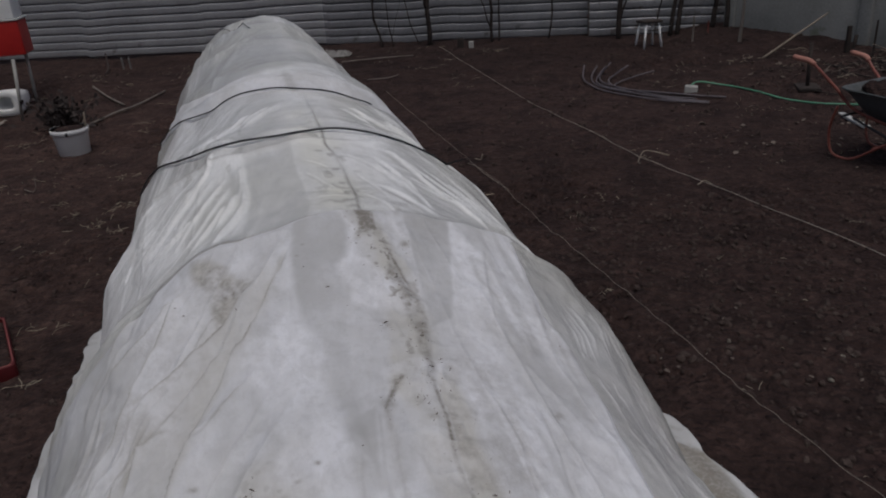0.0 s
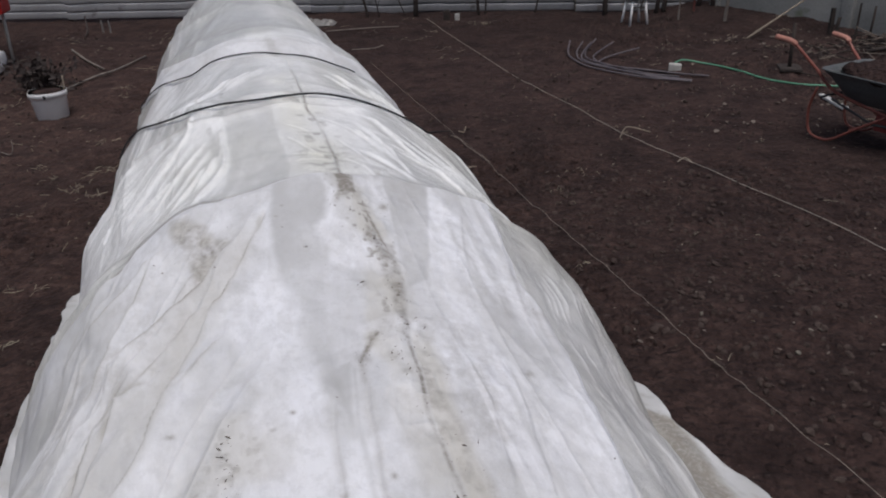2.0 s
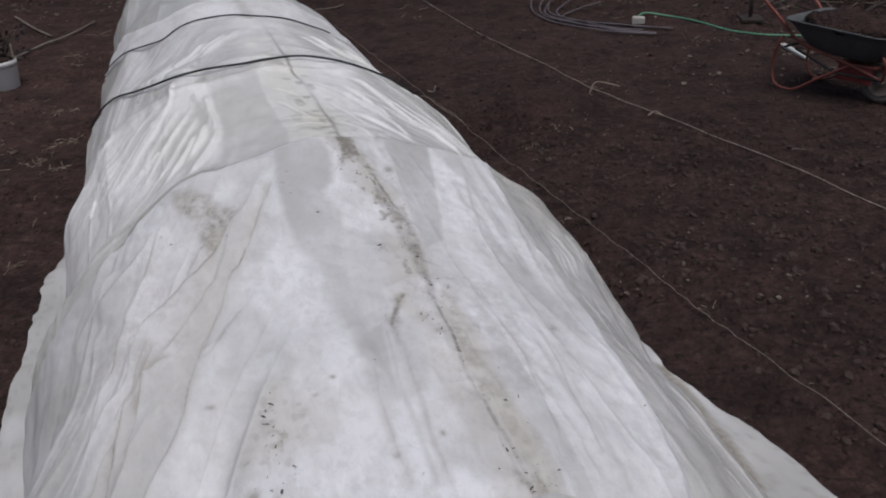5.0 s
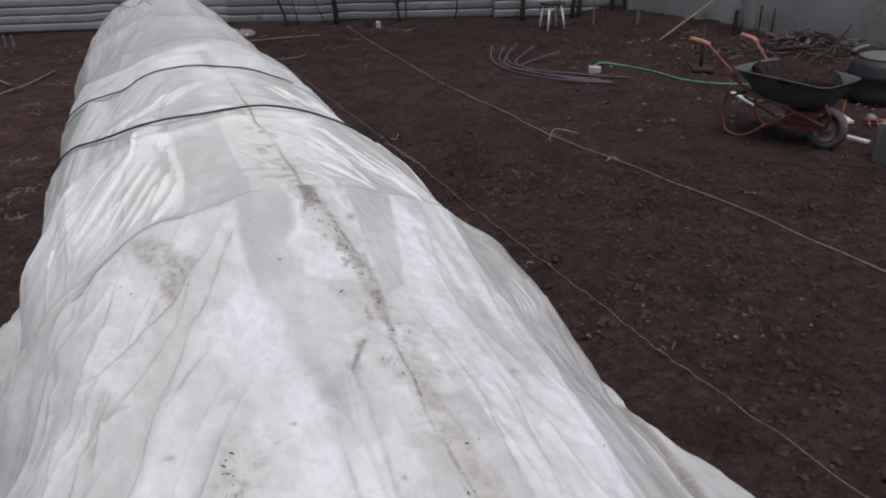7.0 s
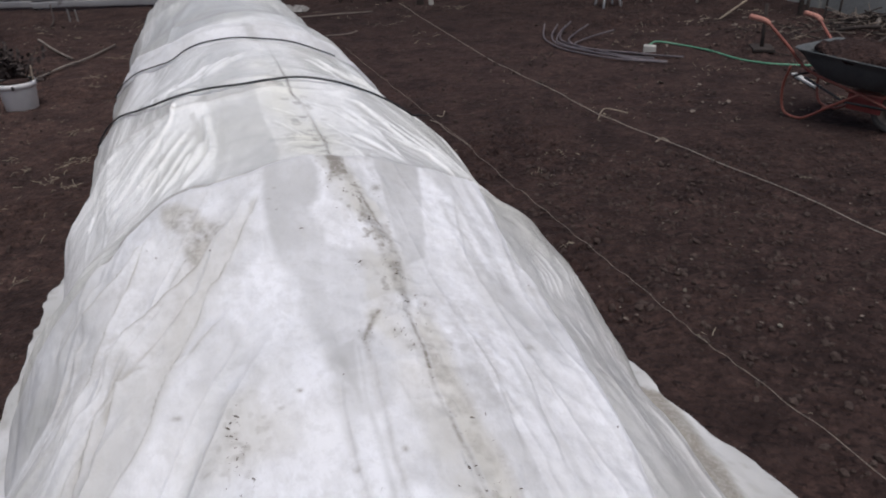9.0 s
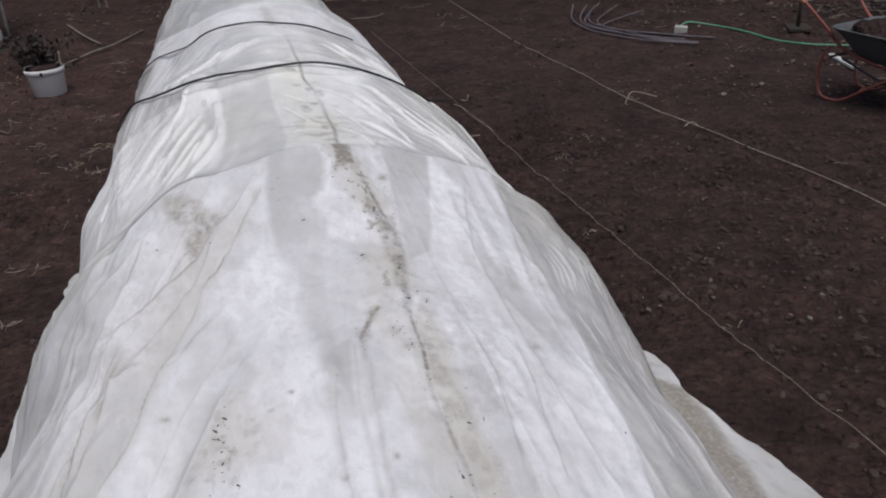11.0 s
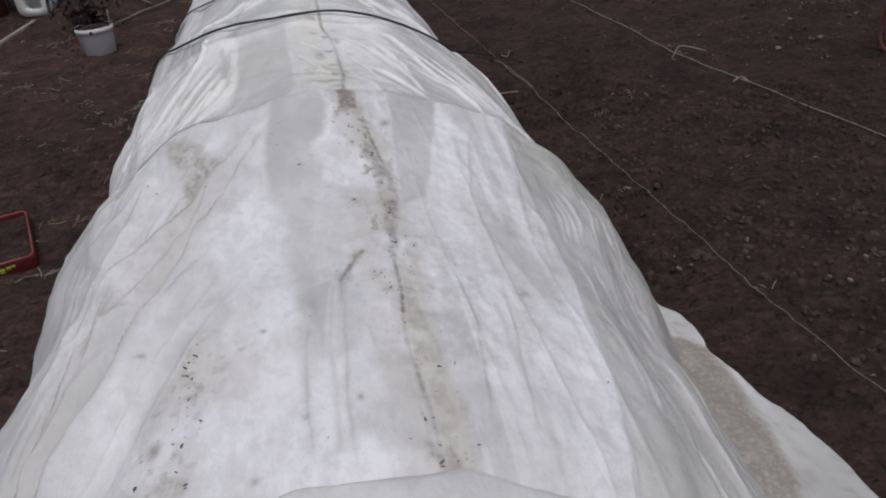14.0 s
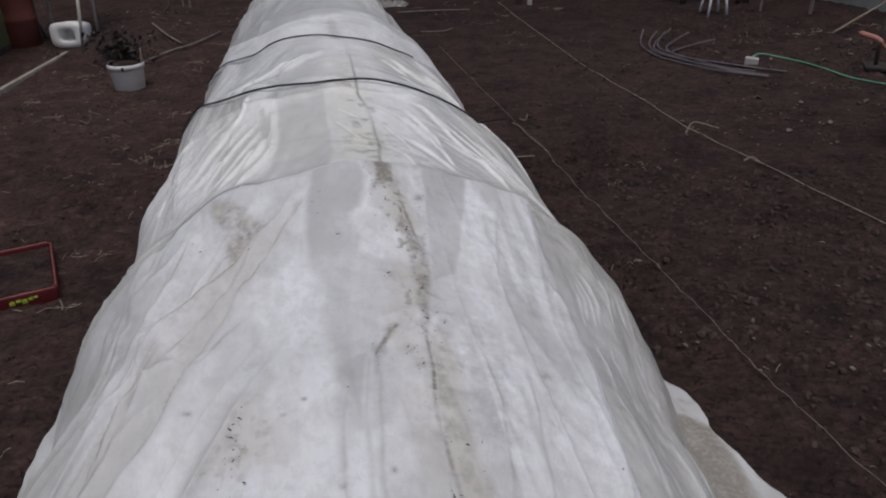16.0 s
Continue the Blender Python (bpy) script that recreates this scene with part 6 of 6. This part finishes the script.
def dead_plant(x, y, z, high, wide, seed, n=60):
    rng = random.Random(seed)
    p = base("dead_plant", x, y, z, 0, label="dark dead leafy stems clumped behind the bucket", category="plant")
    bm = bmesh.new()
    lf = bmesh.new()
    for i in range(n):
        a, out = rng.uniform(0, math.tau), abs(rng.gauss(0, 0.5)) * wide
        hgt = high * rng.uniform(0.35, 1.0)
        pts = [(0.3 * out * math.cos(a), 0.3 * out * math.sin(a), 0), (0.7 * out * math.cos(a) + rng.uniform(-0.03, 0.03), 0.7 * out * math.sin(a), hgt * 0.6), (out * math.cos(a), out * math.sin(a), hgt * rng.uniform(0.7, 1.0))]
        tube(pts, rng.uniform(0.003, 0.007), 5, 0.002, bm=bm)
        for _ in range(4):
            k = rng.uniform(0.3, 1)
            c = Vector(pts[0]).lerp(Vector(pts[2]), k) + Vector((rng.uniform(-0.03, 0.03), rng.uniform(-0.03, 0.03), rng.uniform(-0.03, 0.03)))
            s = rng.uniform(0.018, 0.045)
            r1 = Vector((rng.gauss(0, 1), rng.gauss(0, 1), rng.gauss(0, 1))).normalized()
            r2 = r1.orthogonal().normalized()
            vs = [lf.verts.new(c + r1 * s), lf.verts.new(c + r2 * s * 0.5 + Vector((0, 0, 0.008))), lf.verts.new(c - r1 * s), lf.verts.new(c - r2 * s * 0.5)]
            lf.faces.new(vs)
    part("stem_clump", bm, DEADPLANT, p)
    part("dead_leaves", lf, DEADPLANT, p, smooth=False)


dead_plant(-4.06, 6.98, gz(-4.06, 6.98) - 0.01, 0.40, 0.40, 8, 130)


# ---- red crate ----
def crate():
    c = base("red_crate", -2.087, 2.575, gz(-2.087, 2.575) - 0.006, 36, label="shallow red plastic tray with a lime label, filled with soil", category="tray")
    L, W, H = 0.245, 0.50, 0.075
    for sx, sy, lx, ly in ((0, -W / 2, L, 0.012), (0, W / 2, L, 0.012), (-L / 2, 0, 0.012, W - 0.012), (L / 2, 0, 0.012, W - 0.012)):
        part("side", box(sx, sy, H / 2, lx, ly, H, 0.004), REDPLASTIC, c)
    part("floor", box(0, 0, 0.012, L - 0.013, W - 0.013, 0.012, 0.002), REDPLASTIC, c)
    rim = [(-L / 2, -W / 2), (L / 2, -W / 2), (L / 2, W / 2), (-L / 2, W / 2), (-L / 2, -W / 2)]
    pts = []
    for p, q in zip(rim, rim[1:]):
        pts += [(p[0] + (q[0] - p[0]) * k, p[1] + (q[1] - p[1]) * k, H) for k in (0.06, 0.5, 0.94)]
    pts.append(pts[0])
    part("rim", tube(pts, 0.0030, 8), PALERED, c, "scuffed pale red rim")
    part("soil_fill", box(0, 0, 0.035, L - 0.014, W - 0.014, 0.045, 0.008), SOIL, c, "dark soil")
    for bx, bw, bz, bh in ((-0.048, 0.020, 0.044, 0.018), (-0.024, 0.018, 0.050, 0.012), (-0.002, 0.020, 0.044, 0.020), (0.021, 0.016, 0.050, 0.014), (0.040, 0.014, 0.053, 0.010)):
        part("label_bar", box(bx, -W / 2 - 0.0075, bz, bw, 0.003, bh, 0.001), LIME, c, "lime green printed bar")


crate()


# ---- plank edging, white container, stand and green shed at the garden's side ----
PALEWOOD = coat("pale_weathered_board", (0.24, 0.21, 0.18), (0.42, 0.38, 0.33), 0.85, 7, 90, 0.003)


def edging():
    pts = [(-4.22, 4.02), (-4.47, 5.12), (-4.735, 6.28), (-5.02, 7.50)]
    for (x0, y0), (x1, y1) in zip(pts, pts[1:]):
        ln = math.hypot(x1 - x0, y1 - y0)
        e = part("edging_board", box(0, 0, 0.0, ln - 0.01, 0.04, 0.09, 0.006), PALEWOOD)
        e.matrix_world = pose((x0 + x1) / 2, (y0 + y1) / 2, -0.066, 0, 0, math.degrees(math.atan2(y1 - y0, x1 - x0)))
        tagged(e, "grey wooden board edging a bed", "board", group="bed edging")


edging()
long_stick("wooden_lath", [on_soil(-3.98, 4.90, 0.02), on_soil(-3.86, 4.52, 0.02), on_soil(-3.78, 4.2, 0.02)], 0.016, TWIG, "pale wooden lath lying on the soil")


def white_container(x, y, turn):
    """A tapered white plastic canister that lies on its side, a square opening cut in its front."""
    b = base("white_canister", x, y, gz(x, y) - 0.01, turn, label="white plastic canister lying on its side, square opening", category="canister")
    b.scale = (0.74, 0.66, 0.82)
    bm = bmesh.new()
    rings = []
    for k, (yy, sc) in enumerate([(0.50, 0.40), (0.48, 0.50), (0.40, 0.58), (0.10, 0.88), (-0.18, 1.0), (-0.22, 1.03), (-0.235, 1.0), (-0.24, 0.55), (-0.232, 0.50), (-0.08, 0.46), (0.05, 0.40)]):
        ring = []
        for j in range(32):
            a = math.tau * j / 32
            cx, cz = math.cos(a), math.sin(a)
            r = (abs(cx) ** 4 + abs(cz) ** 4) ** (-0.25)
            ring.append(bm.verts.new((0.24 * sc * r * cx, yy, 0.175 + 0.165 * sc * r * cz)))
        rings.append(ring)
    for a, c in zip(rings, rings[1:]):
        for j in range(32):
            bm.faces.new((a[j], a[(j + 1) % 32], c[(j + 1) % 32], c[j]))
    bm.faces.new(rings[0][::-1])
    bm.faces.new(rings[-1])
    part("shell", bm, WHITEPLASTIC, b)


white_container(-5.155, 7.87, 10)


def wash_stand():
    """A red and white box on thin tube legs."""
    b = base("wash_stand", -5.36, 8.12, gz(-5.36, 8.12) + 0.12, 20, label="red and white metal cabinet on thin steel legs", category="stand")
    part("lower_panel", box(0, 0, 0.65, 0.76, 0.46, 0.36, 0.02, 3), REDPAINT, b, "bright red lower panel")
    part("upper_panel", box(0, 0, 1.10, 0.72, 0.44, 0.50, 0.02, 3), WHITEPLASTIC, b, "white upper panel")
    part("cream_ledge", box(0, 0, 0.841, 0.78, 0.48, 0.02, 0.006), WHITEPAINT, b, "cream ledge")
    for top, foot in (((-4.72, 7.46), (-4.80, 7.45)), ((-5.08, 8.28), (-5.108, 8.281)), ((-5.55, 8.15), (-5.59, 8.15)), ((-5.72, 7.95), (-5.76, 8.25))):
        ends = [Vector((x + 5.36, y - 8.12, z)) for (x, y), z in ((top, 0.50), (foot, -0.15))]
        for e in ends:
            e.rotate(Matrix.Rotation(radians(-20), 3, "Z"))
        part("leg", tube(ends, 0.017, 8), BLOCK, b, "thin pale painted leg")


wash_stand()


def green_shed():
    b = base("green_shed", -6.25, 6.60, gz(-6.25, 6.60) - 0.03, 16, label="low shed with faded green painted walls", category="shed")
    for i in range(8):
        part("wall_board", box(0.72, -0.98 + 0.28 * i, 0.95, 0.03, 0.272, 1.7, 0.006), GREEN, b)
        part("wall_board", box(-0.80 + 0.2 * i, -1.12, 0.95, 0.193, 0.03, 1.7, 0.006), GREEN, b)
    part("wall_board", box(-0.9, 0, 0.95, 0.03, 2.2, 1.7, 0.006), GREEN, b)
    part("wall_board", box(-0.1, 1.13, 0.95, 1.6, 0.03, 1.7, 0.006), GREEN, b)
    part("plinth", box(-0.09, 0, 0.06, 1.68, 2.3, 0.14, 0.01), BARK, b, "dark base boards")
    part("roof", box(-0.09, 0, 1.84, 1.9, 2.5, 0.06, 0.01), GREYLID, b, "flat grey roof")


green_shed()
rs = part("rusty_drum", lathe([(0.19, 0), (0.20, 0.01), (0.205, 0.28), (0.213, 0.30), (0.205, 0.32), (0.205, 0.58), (0.21, 0.6), (0.19, 0.605), (0.18, 0.585)], 30), REDDARK)
rs.matrix_world = pose(-5.78, 7.85, gz(-5.78, 7.85) - 0.01)
tagged(rs, "rusty red metal drum beside the green shed", "drum")


# ---- crumpled film at the tunnel's far foot ----
def film_scrap(x, y, size, seed):
    bm = bmesh.new()
    bmesh.ops.create_grid(bm, x_segments=26, y_segments=20, size=0.5)
    for v in bm.verts:
        p = v.co.copy()
        v.co.x, v.co.y = x + p.x * size, y + p.y * size * 0.55
        n = abs(noise.noise(Vector((p.x * 6 + seed, p.y * 6, 0.3)))) * 0.11 + abs(noise.noise(Vector((p.x * 15, p.y * 15 + seed, 0.7)))) * 0.05
        v.co.z = gz(v.co.x, v.co.y) + 0.012 + n * max(0, 1 - (2 * p.x) ** 4) * max(0, 1 - (2 * p.y) ** 4)
    return tagged(part("film_scrap", bm, CLEARBAG), "crumpled scrap of clear plastic film on the soil", "plastic film")


film_scrap(-1.92, 9.9, 0.5, 3)
long_stick("wooden_stick", [on_soil(-1.7, 9.35, 0.02), on_soil(-1.2, 9.45, 0.03), on_soil(-0.8, 9.5, 0.02)], 0.008, GREYWOOD, "thin grey stick lying before the fence")
long_stick("wooden_stick", [on_soil(-1.22, 8.2, 0.02), on_soil(-0.98, 8.22, 0.03), on_soil(-0.88, 8.35, 0.03)], 0.006, GREYWOOD, "short grey stick lying on the soil")


# ---- loose matter on the soil ----
def scatter(name, spots, make, material, label, category):
    vs, fs = [], []
    for sp in spots:
        v, f = make(*sp)
        o = len(vs)
        vs += v
        fs += [tuple(o + i for i in t) for t in f]
    ob = raw(name, vs, fs, material, smooth=False)
    return tagged(ob, label, category, kind="stuff")


ico = bmesh.new()
bmesh.ops.create_icosphere(ico, subdivisions=1, radius=1.0)
ICO_V = [v.co.copy() for v in ico.verts]
ICO_F = [tuple(v.index for v in f.verts) for f in ico.faces]
ico.free()
rng = random.Random(77)


def inside_tunnel(x, y, pad=0.0):
    d = np.array([x, y]) - TA
    s, lat = float(d @ TU), float(d @ TV)
    return -1.2 < s < 7.1 and -0.98 - pad < lat < (0.95 if s > 0.4 else 1.3) + pad


CLOD = coat("drier_soil_clod", (0.036, 0.0245, 0.022), (0.080, 0.060, 0.053), 0.95, 14, 90, 0.003, 0, (0.05, 0.036, 0.032), 0.6, 0.15)


def clod(x, y, size):
    m = pose(x, y, gz(x, y) + size * 0.25, rng.uniform(0, 360), rng.uniform(0, 360), rng.uniform(0, 360))
    sx = (size * rng.uniform(0.7, 1.3), size * rng.uniform(0.6, 1.1), size * rng.uniform(0.5, 0.9))
    return [tuple(m @ Vector((v.x * sx[0] * rng.uniform(0.75, 1.2), v.y * sx[1] * rng.uniform(0.75, 1.2), v.z * sx[2] * rng.uniform(0.75, 1.2)))) for v in ICO_V], ICO_F


def free_spots(n, xr, yr, sizes, gap=0.0, patchy=0):
    out = []
    while len(out) < n:
        x, y = rng.uniform(*xr), rng.uniform(*yr)
        if inside_tunnel(x, y, gap):
            continue
        if patchy and float(vnoise(x * 0.9, y * 0.9, patchy)) < rng.uniform(-0.9, 0.6):
            continue
        out.append((x, y, math.exp(rng.uniform(math.log(sizes[0]), math.log(sizes[1])))))
    return out


scatter("soil_clods", free_spots(1700, (0.2, 3.4), (1.0, 5.2), (0.006, 0.018), 0.02, 81) + free_spots(600, (0.5, 2.9), (1.2, 4.2), (0.008, 0.023), 0.02, 84) + free_spots(600, (-4.2, -1.2), (1.2, 6.5), (0.006, 0.018), 0.02, 82) + free_spots(900, (-1.5, 4.6), (5.0, 10.0), (0.010, 0.026), 0.02, 83),
        clod, CLOD, "dark crumbly clods scattered over the dug soil", "clods")
scatter("pebbles", free_spots(60, (0.4, 3.6), (1.2, 6.5), (0.003, 0.008), 0.03) + free_spots(30, (-4.0, -1.3), (1.6, 6.5), (0.003, 0.010), 0.03), clod, STONE, "small pale pebbles scattered over the soil", "pebbles")


def blade(x, y, ln):
    a, z = rng.uniform(0, math.tau), gz(x, y) + 0.010
    b, w = a + rng.uniform(-0.4, 0.4), rng.uniform(0.0008, 0.0022)
    p = [Vector((x, y, z)), Vector((x + ln * 0.5 * math.cos(a), y + ln * 0.5 * math.sin(a), z + rng.uniform(0.002, 0.014)))]
    p.append(p[1] + Vector((ln * 0.5 * math.cos(b), ln * 0.5 * math.sin(b), rng.uniform(-0.02, 0.015))))
    v = []
    for q in p:
        v += [tuple(q + Vector((-math.sin(a) * w, math.cos(a) * w, 0))), tuple(q + Vector((math.sin(a) * w, -math.cos(a) * w, 0))), tuple(q + Vector((0, 0, 1.6 * w)))]
    f = []
    for i in (0, 3):
        f += [(i, i + 1, i + 4, i + 3), (i + 1, i + 2, i + 5, i + 4), (i + 2, i, i + 3, i + 5)]
    return v, f + [(0, 2, 1), (6, 7, 8)]


def tufts(n, xr, yr, blades, spread, sizes, patchy=0):
    out = []
    for x, y, k in free_spots(n, xr, yr, (0.4, 1.0), 0.05, patchy):
        for _ in range(rng.randint(*blades)):
            bx, by = x + rng.gauss(0, spread * k), y + rng.gauss(0, spread * k * 0.5)
            if not inside_tunnel(bx, by, 0.02):
                out.append((bx, by, rng.uniform(*sizes)))
    return out


scatter("dry_straw", tufts(46, (-4.3, -1.3), (1.6, 7.0), (4, 12), 0.09, (0.02, 0.085), 91) + tufts(16, (0.5, 3.6), (1.6, 7.0), (2, 5), 0.05, (0.01, 0.045), 92) + tufts(34, (1.6, 4.2), (4.8, 9.2), (3, 9), 0.10, (0.02, 0.08), 93)
        + tufts(30, (-6, 0.5), (7.0, 10.2), (3, 8), 0.14, (0.03, 0.12)) + free_spots(110, (-4.3, -1.25), (1.3, 7.0), (0.02, 0.07), 0.02, 94) + free_spots(90, (0.4, 3.8), (1.3, 8.0), (0.01, 0.04), 0.03), blade, STRAW, "dry straw and dead grass strewn on the soil", "straw")
LEAF = coat("dead_brown_leaf", (0.085, 0.066, 0.055), (0.20, 0.165, 0.14), 0.85, 14, 90, 0.001)


def flake(x, y, size):
    """A curled scrap of dead leaf or bark."""
    m = pose(x, y, gz(x, y) + 0.012, rng.uniform(-25, 25), rng.uniform(-25, 25), rng.uniform(0, 360))
    wide, curl = size * rng.uniform(0.35, 0.7), size * rng.uniform(0.1, 0.35)
    top = [(-size, 0, 0), (-size * 0.3, -wide, curl), (size * 0.5, -wide * 0.8, curl), (size, 0, 0), (size * 0.4, wide, curl), (-size * 0.4, wide * 0.9, curl)]
    v = [tuple(m @ Vector(p)) for p in top] + [tuple(m @ Vector((a, b, c - 0.002))) for a, b, c in top]
    return v, [(0, 1, 2, 3), (0, 3, 4, 5), (9, 8, 7, 6), (11, 10, 9, 6)] + [(i, i + 6, (i + 1) % 6 + 6, (i + 1) % 6) for i in range(6)]


scatter("leaf_litter", free_spots(150, (1.7, 4.3), (4.9, 8.6), (0.010, 0.030), 0.05, 101) + free_spots(60, (3.2, 4.6), (5.8, 7.6), (0.010, 0.032), 0.05) + free_spots(70, (0.5, 2.6), (2.2, 6.0), (0.005, 0.013), 0.05, 102)
        + free_spots(80, (-5.6, -3.6), (6.4, 10.0), (0.010, 0.030), 0.05) + free_spots(50, (-3.8, -1.3), (1.8, 6.0), (0.006, 0.016), 0.05, 103), flake, LEAF, "dead leaves and scraps of bark on the soil", "leaf litter")
long_stick("bent_root", [on_soil(-3.40, 5.10, 0.012), on_soil(-3.29, 5.03, 0.015), on_soil(-3.25, 5.015, 0.05), on_soil(-3.25, 5.03, 0.12)], 0.0045, GREYWOOD, "greyish bent root on the dug soil", "root", 0.003)


def stone(x, y, sx, sy, sz, label):
    bm = bmesh.new()
    bmesh.ops.create_icosphere(bm, subdivisions=2, radius=1.0)
    for v in bm.verts:
        v.co *= 1 + 0.22 * noise.noise(v.co * 1.3 + Vector((x * 9, y * 7, 0)))
        v.co = Vector((v.co.x * sx, v.co.y * sy, v.co.z * sz))
    ob = part("stone", bm, STONE)
    ob.matrix_world = pose(x, y, gz(x, y) + sz * 0.45, 0, 0, x * 90)
    return tagged(ob, label, "stone", group="pale stones on the soil")


stone(0.972, 2.52, 0.009, 0.007, 0.012, "small upright pale stone on the dug soil")
stone(1.335, 2.385, 0.017, 0.011, 0.007, "flat pale stone on the dug soil")
stone(1.231, 2.235, 0.012, 0.009, 0.007, "small rounded pale stone on the dug soil")
stone(-2.36, 1.92, 0.018, 0.008, 0.006, "flat pale chip on the soil")
